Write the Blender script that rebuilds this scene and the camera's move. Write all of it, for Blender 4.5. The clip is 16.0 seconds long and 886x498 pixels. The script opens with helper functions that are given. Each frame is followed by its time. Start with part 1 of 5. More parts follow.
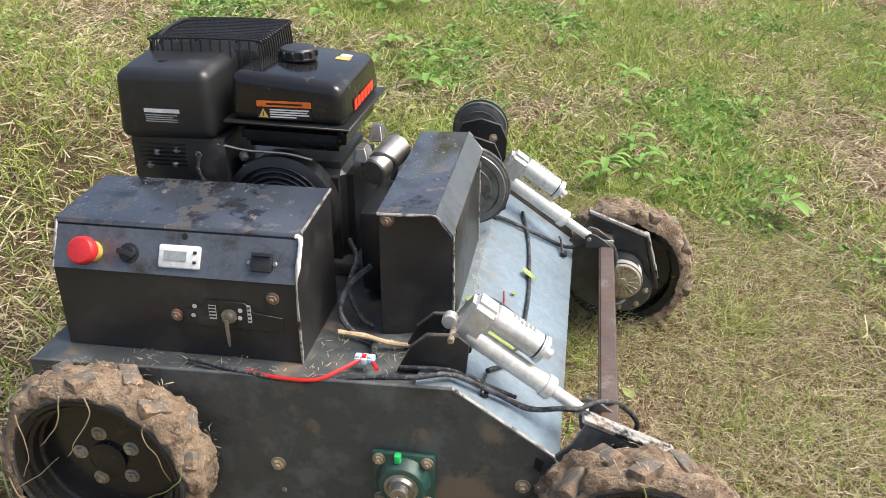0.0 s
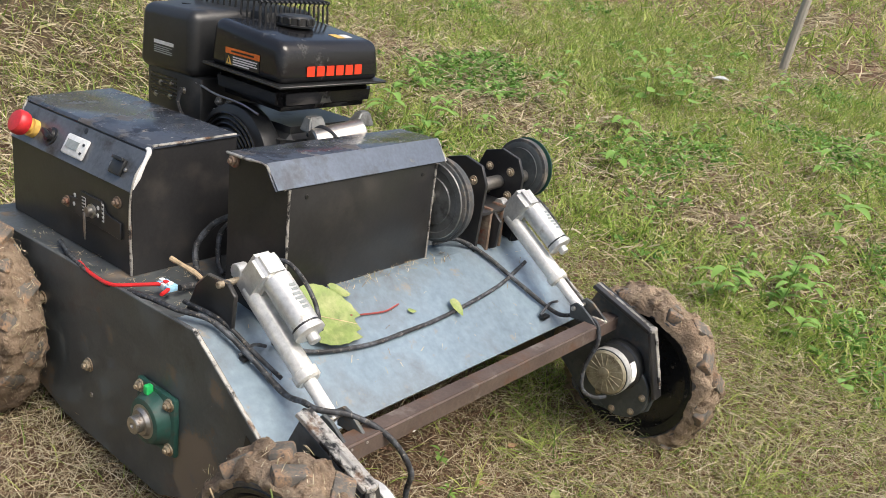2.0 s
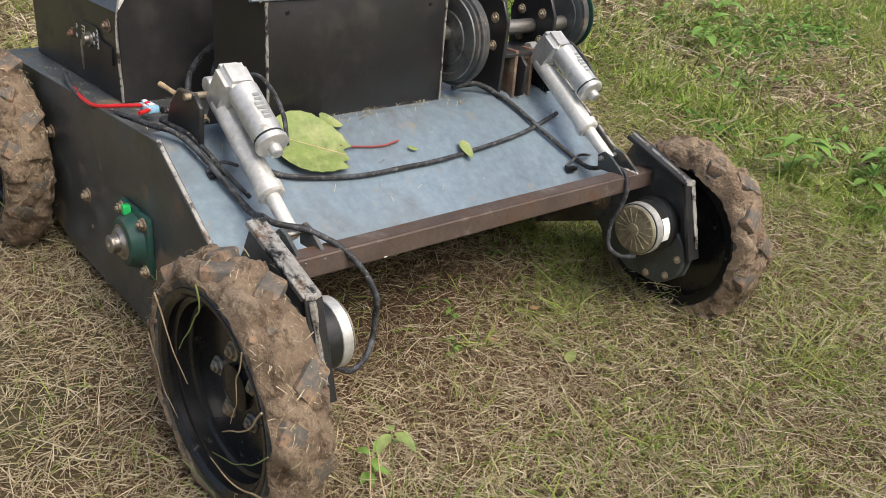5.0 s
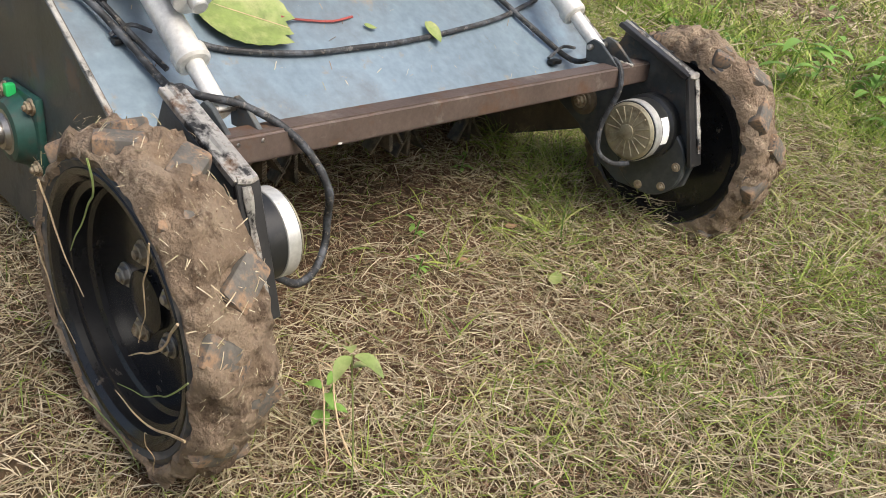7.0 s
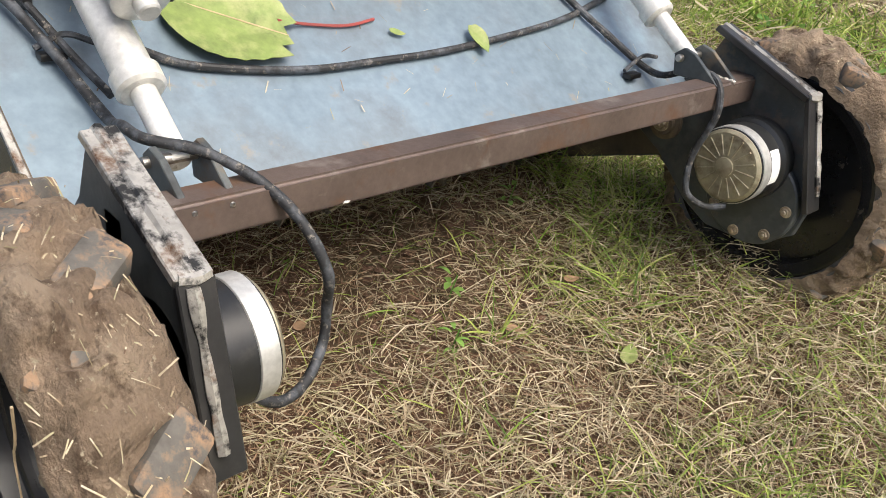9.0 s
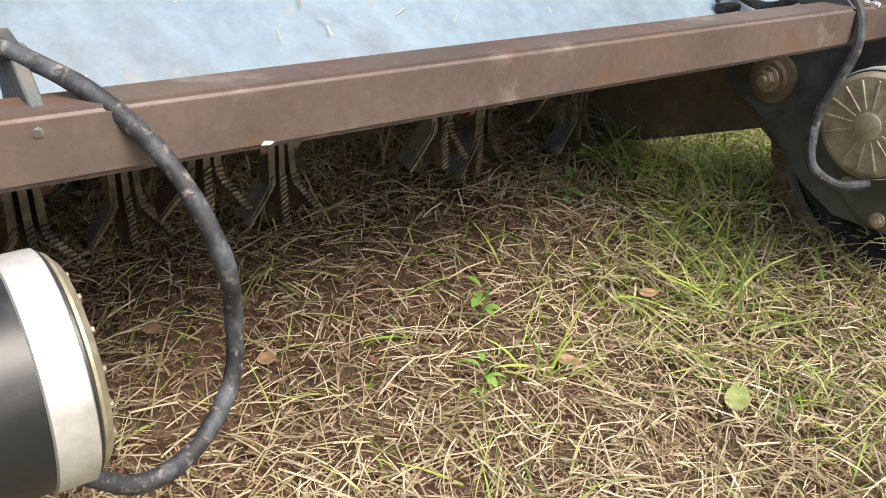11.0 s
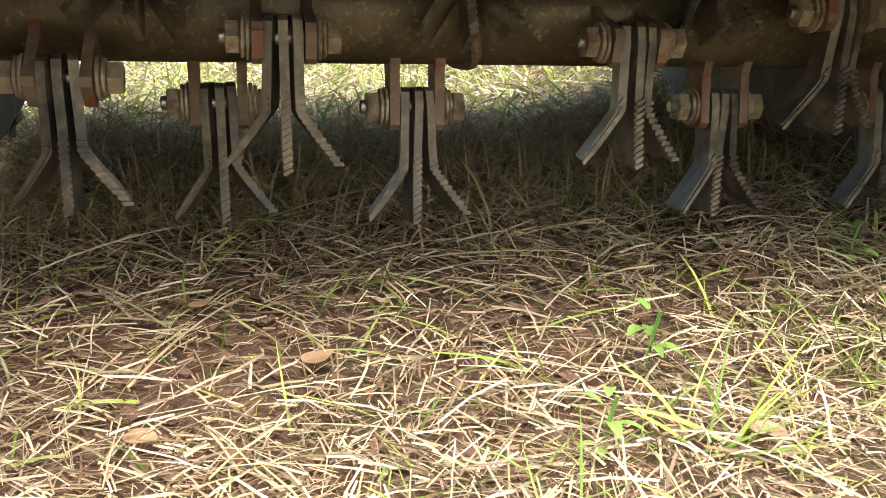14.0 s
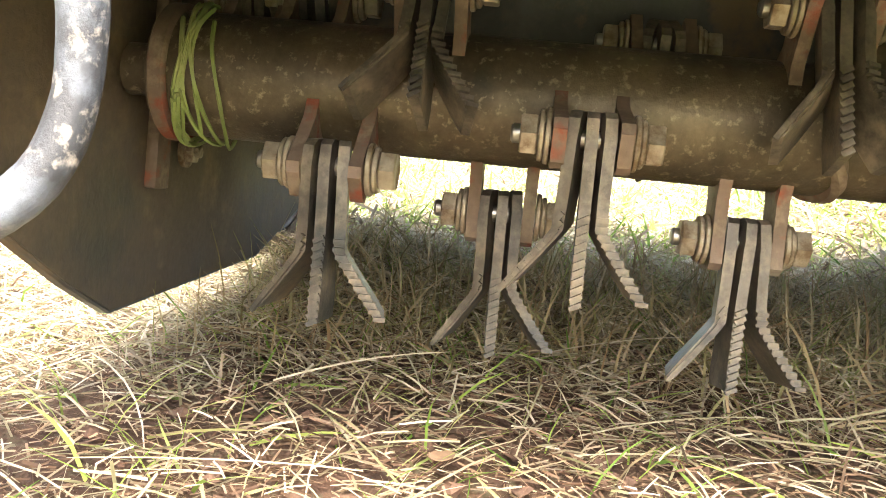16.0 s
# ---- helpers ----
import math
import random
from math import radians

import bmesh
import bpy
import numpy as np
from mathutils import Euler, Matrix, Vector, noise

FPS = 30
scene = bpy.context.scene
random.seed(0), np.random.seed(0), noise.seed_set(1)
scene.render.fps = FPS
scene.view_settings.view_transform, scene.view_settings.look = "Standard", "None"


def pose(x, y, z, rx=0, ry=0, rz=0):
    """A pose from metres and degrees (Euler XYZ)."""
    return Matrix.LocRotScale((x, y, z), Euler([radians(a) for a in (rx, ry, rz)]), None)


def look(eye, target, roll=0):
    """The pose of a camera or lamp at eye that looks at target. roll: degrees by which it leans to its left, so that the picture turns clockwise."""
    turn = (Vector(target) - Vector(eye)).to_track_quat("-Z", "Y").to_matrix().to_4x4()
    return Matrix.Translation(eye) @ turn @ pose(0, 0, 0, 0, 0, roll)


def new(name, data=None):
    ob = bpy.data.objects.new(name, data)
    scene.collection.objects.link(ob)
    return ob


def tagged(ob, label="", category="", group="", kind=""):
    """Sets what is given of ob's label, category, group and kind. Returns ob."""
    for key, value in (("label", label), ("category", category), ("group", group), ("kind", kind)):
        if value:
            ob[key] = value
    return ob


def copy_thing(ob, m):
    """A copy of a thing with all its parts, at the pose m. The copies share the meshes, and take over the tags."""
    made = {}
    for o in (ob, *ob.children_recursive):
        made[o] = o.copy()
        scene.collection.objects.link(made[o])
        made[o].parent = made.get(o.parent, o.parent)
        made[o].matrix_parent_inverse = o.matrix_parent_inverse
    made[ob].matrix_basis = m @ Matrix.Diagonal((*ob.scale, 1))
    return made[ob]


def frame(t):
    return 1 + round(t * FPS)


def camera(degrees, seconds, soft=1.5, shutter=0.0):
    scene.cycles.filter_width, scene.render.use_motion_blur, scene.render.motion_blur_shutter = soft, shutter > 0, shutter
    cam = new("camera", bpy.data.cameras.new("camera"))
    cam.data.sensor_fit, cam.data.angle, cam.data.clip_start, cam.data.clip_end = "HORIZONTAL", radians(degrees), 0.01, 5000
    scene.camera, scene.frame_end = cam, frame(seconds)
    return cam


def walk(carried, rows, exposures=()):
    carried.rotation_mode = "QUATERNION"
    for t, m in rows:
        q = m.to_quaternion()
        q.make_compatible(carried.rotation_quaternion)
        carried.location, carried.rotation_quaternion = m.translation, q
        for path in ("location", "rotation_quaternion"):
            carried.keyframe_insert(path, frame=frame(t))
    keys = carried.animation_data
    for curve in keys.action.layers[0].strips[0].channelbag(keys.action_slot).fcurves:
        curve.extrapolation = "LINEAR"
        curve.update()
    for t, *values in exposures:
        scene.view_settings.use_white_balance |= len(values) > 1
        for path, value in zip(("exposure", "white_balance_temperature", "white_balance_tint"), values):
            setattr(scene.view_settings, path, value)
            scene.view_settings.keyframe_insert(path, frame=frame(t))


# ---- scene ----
cam = camera(53.8, 16.0, soft=0.75)
PATH = [
    (0, (0.305, -1.346, 1.446), (0.019, 0.42, 0.553), -0.1),
    (0.5, (0.532, -1.412, 1.394), (0.111, 0.363, 0.574), -0.4),
    (1, (0.921, -1.3, 1.317), (0.347, 0.457, 0.555), 2.1),
    (1.5, (1.172, -1.046, 1.26), (0.321, 0.617, 0.546), 4.7),
    (2, (1.338, -0.835, 1.181), (0.181, 0.65, 0.504), 7.0),
    (2.5, (1.582, -0.736, 1.106), (0.246, 0.584, 0.42), 6.9),
    (3, (1.66, -0.714, 1.046), (0.264, 0.514, 0.307), 5.9),
    (3.2, (1.664, -0.703, 1.02), (0.257, 0.499, 0.262), 5.9),
    (5.3, (1.471, -0.511, 0.921), (0.168, 0.728, 0.047), 4.5),
    (5.5, (1.405, -0.465, 0.849), (0.139, 0.784, -0.065), 4.8),
    (6, (1.348, -0.444, 0.75), (0.138, 0.842, -0.188), 5.7),
    (6.5, (1.356, -0.454, 0.736), (0.142, 0.845, -0.179), 6.0),
    (7, (1.36, -0.444, 0.724), (0.138, 0.86, -0.174), 6.2),
    (7.5, (1.337, -0.415, 0.721), (0.107, 0.884, -0.172), 6.3),
    (8, (1.261, -0.369, 0.7), (0.028, 0.93, -0.189), 6.1),
    (8.5, (1.141, -0.298, 0.686), (-0.091, 0.998, -0.212), 5.7),
    (9, (1.092, -0.184, 0.669), (-0.181, 1.043, -0.266), 5.9),
    (9.2, (1.08, -0.12, 0.66), (-0.222, 1.08, -0.27), 6.6),
    (11.3, (0.881, 0.083, 0.415), (-0.537, 1.201, -0.445), 2.3),
    (11.5, (0.873, 0.09, 0.383), (-0.563, 1.154, -0.514), 2.5),
    (12, (0.92, 0.112, 0.282), (-0.684, 1.059, -0.447), 2.0),
    (12.5, (0.919, 0.19, 0.245), (-0.79, 1.031, -0.365), 3.3),
    (13, (0.902, 0.287, 0.214), (-0.892, 0.981, -0.333), 2.2),
    (13.5, (0.863, 0.343, 0.177), (-1.004, 0.872, -0.31), -0.2),
    (14, (0.818, 0.373, 0.17), (-1.091, 0.801, -0.248), 0.6),
    (14.5, (0.745, 0.432, 0.171), (-1.208, 0.712, -0.157), 2.4),
    (15, (0.658, 0.43, 0.162), (-1.332, 0.472, -0.034), 3.4),
    (15.5, (0.651, 0.397, 0.161), (-1.338, 0.277, -0.01), 4.8),
    (16, (0.657, 0.364, 0.154), (-1.329, 0.196, -0.005), 5.7),
]
walk(cam, [(t, look(eye, target, roll)) for t, eye, target, roll in PATH], exposures=[(0.0, 0.70), (1.5, 0.44), (2.5, 0.26), (5.3, 0.02), (5.6, 0.04), (6.1, 0.28), (7.0, 0.28), (9.2, 0.44), (11.3, 0.95), (12.5, 1.35), (13.5, 1.5), (14.2, 1.85), (14.6, 2.45), (15.0, 3.3), (15.5, 3.42), (16.0, 3.3)])

# ---- daylight: bright overcast ----
world = bpy.data.worlds.new("sky_world")
scene.world = world
world.use_nodes = True
wn = world.node_tree.nodes
bgn = wn["Background"]
sky = wn.new("ShaderNodeTexSky")
sky.sky_type = "NISHITA"
sky.sun_disc = False
sky.sun_elevation = radians(54)
sky.sun_rotation = radians(80)
sky.dust_density = 6.0
world.node_tree.links.new(sky.outputs[0], bgn.inputs[0])
bgn.inputs[1].default_value = 0.15
sun = new("sun", bpy.data.lights.new("sun", "SUN"))
sun.data.energy = 2.4
sun.data.angle = radians(36)
sun.data.color = (1.0, 0.95, 0.87)
sun.matrix_world = look((6.4, 0.4, 9), (0, 0.5, 0))

# ---- materials ----
def material(name, base, rough=0.6, metal=0.0, spots=(), scale=8.0, grain=120.0, bump=0.15, bump_scale=60.0, vary=0.0, coat=0.0, stretch=(1, 1, 1), bump_dist=0.004):
    """A node material: a base colour, grain, and patches. spots: (colour, noise scale, threshold, softness, roughness)."""
    m = bpy.data.materials.new(name)
    m.use_nodes = True
    nt = m.node_tree
    n, l = nt.nodes, nt.links
    p = n["Principled BSDF"]
    tc = n.new("ShaderNodeTexCoord")
    mp = n.new("ShaderNodeMapping")
    mp.inputs["Scale"].default_value = stretch
    l.new(tc.outputs["Object"], mp.inputs[0])
    def noise_tex(sc, detail=6, rough_=0.6):
        t = n.new("ShaderNodeTexNoise")
        t.inputs["Scale"].default_value = sc
        t.inputs["Detail"].default_value = detail
        t.inputs["Roughness"].default_value = rough_
        l.new(mp.outputs[0], t.inputs["Vector"])
        return t.outputs["Fac"]
    def mix(fac, a, b):
        x = n.new("ShaderNodeMix")
        x.data_type = "RGBA"
        if isinstance(fac, float):
            x.inputs[0].default_value = fac
        else:
            l.new(fac, x.inputs[0])
        for s, v in ((x.inputs[6], a), (x.inputs[7], b)):
            if isinstance(v, tuple):
                s.default_value = (*v[:3], 1)
            else:
                l.new(v, s)
        return x.outputs[2]
    def ramp(v, lo, hi):
        r = n.new("ShaderNodeMapRange")
        r.inputs[1].default_value, r.inputs[2].default_value = lo, hi
        r.clamp = True
        l.new(v, r.inputs[0])
        return r.outputs[0]
    big = ramp(noise_tex(scale), 0.3, 0.7)
    fine = ramp(noise_tex(grain, 3), 0.3, 0.7)
    dark = tuple(c * 0.6 for c in base)
    light = tuple(min(1, c * 1.35) for c in base)
    col = mix(big, dark, light)
    col = mix(0.3, col, mix(fine, dark, light))
    if vary:
        info = n.new("ShaderNodeObjectInfo")
        col = mix(info.outputs["Random"], col, mix(0.5, col, tuple(c * (1 - vary) for c in base)))
    rr = None
    for colour, sc, thr, soft, ro in spots:
        f = ramp(noise_tex(sc, 8, 0.65), thr - soft, thr + soft)
        col = mix(f, col, colour)
        x = n.new("ShaderNodeMix")
        l.new(f, x.inputs[0])
        x.inputs[3].default_value = ro
        if rr is None:
            x.inputs[2].default_value = rough
        else:
            l.new(rr, x.inputs[2])
        rr = x.outputs[0]
    l.new(col, p.inputs["Base Color"])
    if rr is None:
        p.inputs["Roughness"].default_value = rough
    else:
        l.new(rr, p.inputs["Roughness"])
    p.inputs["Metallic"].default_value = metal
    p.inputs["Coat Weight"].default_value = coat
    if bump:
        b = n.new("ShaderNodeBump")
        b.inputs["Strength"].default_value = bump
        b.inputs["Distance"].default_value = bump_dist
        l.new(noise_tex(bump_scale, 8, 0.65), b.inputs["Height"])
        l.new(b.outputs[0], p.inputs["Normal"])
    return m


def island_material(name, colours, rough=0.75, translucent=0.25):
    """For straw and leaves: the colour changes from one blade to the next."""
    m = bpy.data.materials.new(name)
    m.use_nodes = True
    n, l = m.node_tree.nodes, m.node_tree.links
    p = n["Principled BSDF"]
    g = n.new("ShaderNodeNewGeometry")
    r = n.new("ShaderNodeValToRGB")
    e = r.color_ramp.elements
    while len(e) < len(colours):
        e.new(0.5)
    for i, c in enumerate(colours):
        e[i].position = i / (len(colours) - 1)
        e[i].color = (*c, 1)
    l.new(g.outputs["Random Per Island"], r.inputs[0])
    l.new(r.outputs[0], p.inputs["Base Color"])
    p.inputs["Roughness"].default_value = rough
    p.inputs["Specular IOR Level"].default_value = 0.3
    if translucent:
        t = n.new("ShaderNodeBsdfTranslucent")
        l.new(r.outputs[0], t.inputs[0])
        x = n.new("ShaderNodeMixShader")
        x.inputs[0].default_value = translucent
        l.new(p.outputs[0], x.inputs[1])
        l.new(t.outputs[0], x.inputs[2])
        l.new(x.outputs[0], n["Material Output"].inputs[0])
    return m


MUD_C, RUST, DUST = (0.30, 0.195, 0.12), (0.14, 0.07, 0.035), (0.20, 0.17, 0.13)
M_BLACK = material("black_paint", (0.024, 0.024, 0.025), 0.34, spots=[((0.05, 0.045, 0.04), 9, 0.62, 0.1, 0.6), (RUST, 30, 0.72, 0.03, 0.8)], scale=5, bump=0.08)
# black lids: the bluish lift in the base imitates reflected sky, spots are dust
M_BLACKTOP = material("black_lid_sky_tint", (0.046, 0.055, 0.072), 0.20, spots=[((0.10, 0.085, 0.07), 9, 0.60, 0.06, 0.6), ((0.015, 0.016, 0.02), 16, 0.58, 0.04, 0.15), (DUST, 45, 0.66, 0.03, 0.8)], scale=5, bump=0.06)
M_PLATE = material("worn_dark_plate", (0.060, 0.067, 0.069), 0.34, spots=[((0.10, 0.062, 0.04), 7, 0.60, 0.05, 0.75), ((0.10, 0.11, 0.11), 14, 0.55, 0.07, 0.6), ((0.02, 0.02, 0.02), 4, 0.62, 0.06, 0.3), ((0.17, 0.13, 0.09), 5, 0.585, 0.03, 0.92), ((0.26, 0.25, 0.23), 95, 0.71, 0.02, 0.6)], scale=4, bump=0.14)
M_EDGE = material("bare_weld_edge", (0.48, 0.46, 0.42), 0.45, 0.5, spots=[(RUST, 25, 0.60, 0.06, 0.8), ((0.03, 0.03, 0.03), 40, 0.55, 0.06, 0.5)], scale=20, bump=0.3)
M_DECK = material("grey_steel_deck", (0.225, 0.295, 0.35), 0.36, 0.3, spots=[((0.14, 0.15, 0.16), 6, 0.6, 0.12, 0.5), ((0.30, 0.28, 0.24), 22, 0.66, 0.05, 0.7)], scale=3, grain=60, bump=0.05)
M_BEAM = material("rusty_brown_beam", (0.11, 0.082, 0.07), 0.5, 0.2, spots=[((0.20, 0.17, 0.15), 18, 0.62, 0.05, 0.6), (RUST, 10, 0.58, 0.08, 0.7)], scale=8, bump=0.2)
M_ALU = material("cast_aluminium", (0.62, 0.62, 0.60), 0.42, 0.55, spots=[((0.35, 0.31, 0.25), 20, 0.68, 0.05, 0.7)], scale=10, bump=0.08)
M_ROD = material("pale_rod", (0.74, 0.73, 0.69), 0.35, 0.3, spots=[((0.4, 0.36, 0.28), 30, 0.68, 0.05, 0.7)], scale=10, bump=0.04)
M_GREYCAST = material("grey_cast_iron", (0.20, 0.205, 0.20), 0.42, 0.5, spots=[((0.08, 0.075, 0.07), 18, 0.6, 0.08, 0.6)], scale=14, bump=0.1)
M_STEEL = material("bare_steel", (0.42, 0.40, 0.37), 0.35, 0.9, spots=[(RUST, 40, 0.66, 0.06, 0.8)], scale=12, bump=0.1)
M_MOTORFACE = material("dull_brass_motor_end", (0.42, 0.38, 0.27), 0.45, 0.5, spots=[((0.22, 0.18, 0.12), 40, 0.6, 0.1, 0.7)], scale=12, bump=0.1)
M_RUBBER = material("black_rubber", (0.06, 0.062, 0.064), 0.6, spots=[((0.19, 0.16, 0.13), 20, 0.56, 0.08, 0.85), ((0.32, 0.30, 0.27), 70, 0.66, 0.03, 0.9)], scale=14, bump=0.1)
M_LUGPAD = material("muddy_tread_rubber", (0.125, 0.115, 0.10), 0.75, spots=[(MUD_C, 22, 0.53, 0.06, 0.9), ((0.06, 0.06, 0.06), 40, 0.60, 0.05, 0.6)], scale=18, bump=0.4, bump_scale=120)
M_CABLE = material("black_cable_sleeve", (0.020, 0.021, 0.023), 0.62, spots=[((0.27, 0.24, 0.20), 110, 0.62, 0.06, 0.9), ((0.09, 0.10, 0.115), 40, 0.57, 0.1, 0.6)], scale=30, grain=600, bump=0.35, bump_scale=900, bump_dist=0.001)
M_RIM = material("black_rim", (0.014, 0.014, 0.015), 0.22, spots=[((0.12, 0.09, 0.06), 22, 0.68, 0.04, 0.85)], scale=8, bump=0.05)
M_MUD = material("dried_mud", (0.285, 0.205, 0.138), 0.92, spots=[((0.42, 0.32, 0.225), 12, 0.55, 0.10, 0.95), ((0.13, 0.085, 0.052), 26, 0.57, 0.05, 0.9), ((0.48, 0.40, 0.28), 90, 0.64, 0.03, 0.9)], scale=16, grain=180, bump=1.0, bump_scale=110, bump_dist=0.015)
M_GREEN = material("green_cast_housing", (0.022, 0.075, 0.06), 0.42, spots=[((0.07, 0.07, 0.06), 25, 0.6, 0.08, 0.7)], scale=12, bump=0.12)
M_BRIGHTGREEN = material("bright_green_plastic", (0.03, 0.55, 0.14), 0.4, bump=0)
M_PLASTIC = material("gloss_black_plastic", (0.012, 0.012, 0.013), 0.16, spots=[((0.06, 0.06, 0.055), 12, 0.66, 0.06, 0.5)], scale=7, bump=0.03)
M_SATIN = material("satin_black_plastic", (0.02, 0.021, 0.022), 0.36, spots=[((0.06, 0.055, 0.05), 10, 0.66, 0.08, 0.6)], scale=7, bump=0.05)
M_RED = material("red_plastic", (0.62, 0.03, 0.035), 0.35, bump=0.02)
M_REDWIRE = material("red_wire", (0.55, 0.02, 0.02), 0.4, bump=0)
M_YELLOW = material("yellow_plastic", (0.65, 0.42, 0.10), 0.45, bump=0)
M_WHITE = material("white_plastic", (0.72, 0.74, 0.74), 0.4, spots=[((0.4, 0.37, 0.32), 50, 0.68, 0.04, 0.6)], bump=0)
M_LCD = material("grey_display", (0.30, 0.33, 0.32), 0.2, bump=0)
M_ORANGE = material("orange_sticker", (0.80, 0.17, 0.03), 0.35, bump=0)
M_LABEL = material("white_print", (0.70, 0.70, 0.68), 0.5, bump=0)
M_DARKPRINT = material("black_print", (0.01, 0.01, 0.01), 0.4, bump=0)
M_REDPRINT = material("red_print", (0.75, 0.05, 0.02), 0.35, bump=0)
M_BLUEPRINT = material("pale_blue_plastic", (0.30, 0.55, 0.72), 0.35, bump=0)
M_TUBE = material("muddy_rotor_tube", (0.15, 0.118, 0.076), 0.32, 0.35, spots=[((0.05, 0.042, 0.03), 12, 0.55, 0.12, 0.5), ((0.30, 0.25, 0.17), 130, 0.62, 0.06, 0.5)], scale=10, grain=220, bump=0.35, bump_scale=160, bump_dist=0.002)
M_BLADE = material("worn_blade_steel", (0.145, 0.125, 0.10), 0.45, 0.55, spots=[((0.33, 0.28, 0.21), 35, 0.55, 0.1, 0.7), ((0.06, 0.06, 0.055), 16, 0.58, 0.08, 0.5)], scale=20, grain=300, bump=0.25, bump_scale=200, bump_dist=0.002)
M_LUG = material("rusty_lug_steel", (0.21, 0.15, 0.11), 0.6, 0.35, spots=[((0.28, 0.08, 0.045), 20, 0.60, 0.05, 0.7), ((0.34, 0.28, 0.2), 30, 0.6, 0.08, 0.8)], scale=18, bump=0.3, bump_scale=120, bump_dist=0.003)
M_BOLT = material("muddy_zinc_bolt", (0.40, 0.34, 0.25), 0.5, 0.5, spots=[((0.22, 0.15, 0.09), 45, 0.55, 0.08, 0.85)], scale=30, bump=0.25, bump_scale=150, bump_dist=0.002)
M_LEAF = material("fresh_green_leaf", (0.20, 0.265, 0.075), 0.55, spots=[((0.36, 0.38, 0.16), 16, 0.58, 0.1, 0.5)], scale=20, bump=0.3, bump_scale=40)
# paler than the box's black paint: sky sheen put into the base colour
M_PANEL = material("dark_panel_painted_sheen", (0.15, 0.16, 0.175), 0.30, 0.5, spots=[((0.05, 0.045, 0.04), 11, 0.6, 0.08, 0.5), (RUST, 30, 0.70, 0.03, 0.8)], scale=6, bump=0.06)
# blue-grey base paints the sky's reflection on the cover's slope
M_SLOPE = material("slope_painted_reflection", (0.15, 0.175, 0.21), 0.28, 0.55, spots=[((0.06, 0.055, 0.05), 9, 0.6, 0.1, 0.5), ((0.30, 0.27, 0.22), 30, 0.68, 0.04, 0.8)], scale=5, bump=0.06)
M_MUDFILM = material("dry_mud_film", (0.15, 0.115, 0.078), 0.75, spots=[((0.26, 0.20, 0.13), 14, 0.6, 0.08, 0.9), ((0.05, 0.045, 0.04), 6, 0.58, 0.1, 0.5)], scale=6, grain=160, bump=0.5, bump_scale=90, bump_dist=0.003)
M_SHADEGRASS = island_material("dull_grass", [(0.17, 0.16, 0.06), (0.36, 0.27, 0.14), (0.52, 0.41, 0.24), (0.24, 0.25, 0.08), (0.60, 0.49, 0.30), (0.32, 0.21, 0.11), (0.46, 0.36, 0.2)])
M_CLOD = material("red_brown_soil_crumb", (0.15, 0.088, 0.058), 0.95, scale=60, grain=300, bump=0.6, bump_scale=200)
M_DEAD = material("dead_brown_leaf", (0.30, 0.19, 0.11), 0.8, scale=40, bump=0.4)
M_CHAFF = island_material("brown_chaff", [(0.08, 0.045, 0.03), (0.26, 0.16, 0.10), (0.48, 0.34, 0.22), (0.15, 0.085, 0.05), (0.60, 0.48, 0.32)])
M_STALK = material("red_stalk", (0.34, 0.07, 0.06), 0.5, bump=0)
M_STICK = material("pale_dry_stick", (0.48, 0.36, 0.22), 0.7, scale=30)
M_WOODPOST = material("grey_weathered_post", (0.34, 0.31, 0.27), 0.8, scale=8, stretch=(1, 1, 0.2))
M_SOIL = material("soil_and_thatch", (0.14, 0.078, 0.048), 0.95, spots=[((0.15, 0.078, 0.046), 5.0, 0.60, 0.06, 0.95), ((0.17, 0.135, 0.08), 60, 0.60, 0.06, 0.95), ((0.07, 0.08, 0.03), 1.2, 0.58, 0.12, 0.95)], scale=25, grain=220, bump=1.0, bump_scale=45, bump_dist=0.02)
M_STRAW = island_material("dry_straw", [(0.10, 0.07, 0.045), (0.52, 0.43, 0.28), (0.66, 0.58, 0.41), (0.33, 0.25, 0.16), (0.68, 0.61, 0.46), (0.42, 0.39, 0.21), (0.19, 0.12, 0.08), (0.58, 0.51, 0.35), (0.24, 0.22, 0.11)])
M_GRASS = island_material("green_grass", [(0.09, 0.15, 0.03), (0.26, 0.40, 0.07), (0.44, 0.50, 0.13), (0.16, 0.28, 0.05), (0.54, 0.52, 0.22), (0.32, 0.44, 0.09)], translucent=0.35)
M_WEED = island_material("weed_leaves", [(0.06, 0.15, 0.03), (0.15, 0.31, 0.06), (0.25, 0.42, 0.10), (0.12, 0.25, 0.05)], 0.5, 0.3)


# ---- helpers for shapes ----
def finish(name, bm, mat, parent=None, label="", smooth=True, angle=35, stuff=False):
    me = bpy.data.meshes.new(name)
    bmesh.ops.recalc_face_normals(bm, faces=bm.faces)
    if smooth:
        for f in bm.faces:
            f.smooth = True
        for e in bm.edges:
            e.smooth = len(e.link_faces) == 2 and e.calc_face_angle(0) < radians(angle)
    bm.to_mesh(me)
    bm.free()
    me.materials.append(mat)
    ob = new(name, me)
    if parent is not None:
        ob.parent = parent
        top = parent
        off = Vector((0, 0, 0))
        while top is not None:
            off += top.location
            top = top.parent
        me.transform(Matrix.Translation(-off))
    if label:
        ob["label"] = label
    if stuff:
        ob["kind"] = "stuff"
    return ob


def part(name, bm, mat, parent, label="", smooth=True, angle=35, stuff=False):
    """One mesh under a thing or under a part, drawn in world metres."""
    return finish(name, bm, mat, parent, label, smooth, angle, stuff)


def BM():
    return bmesh.new()


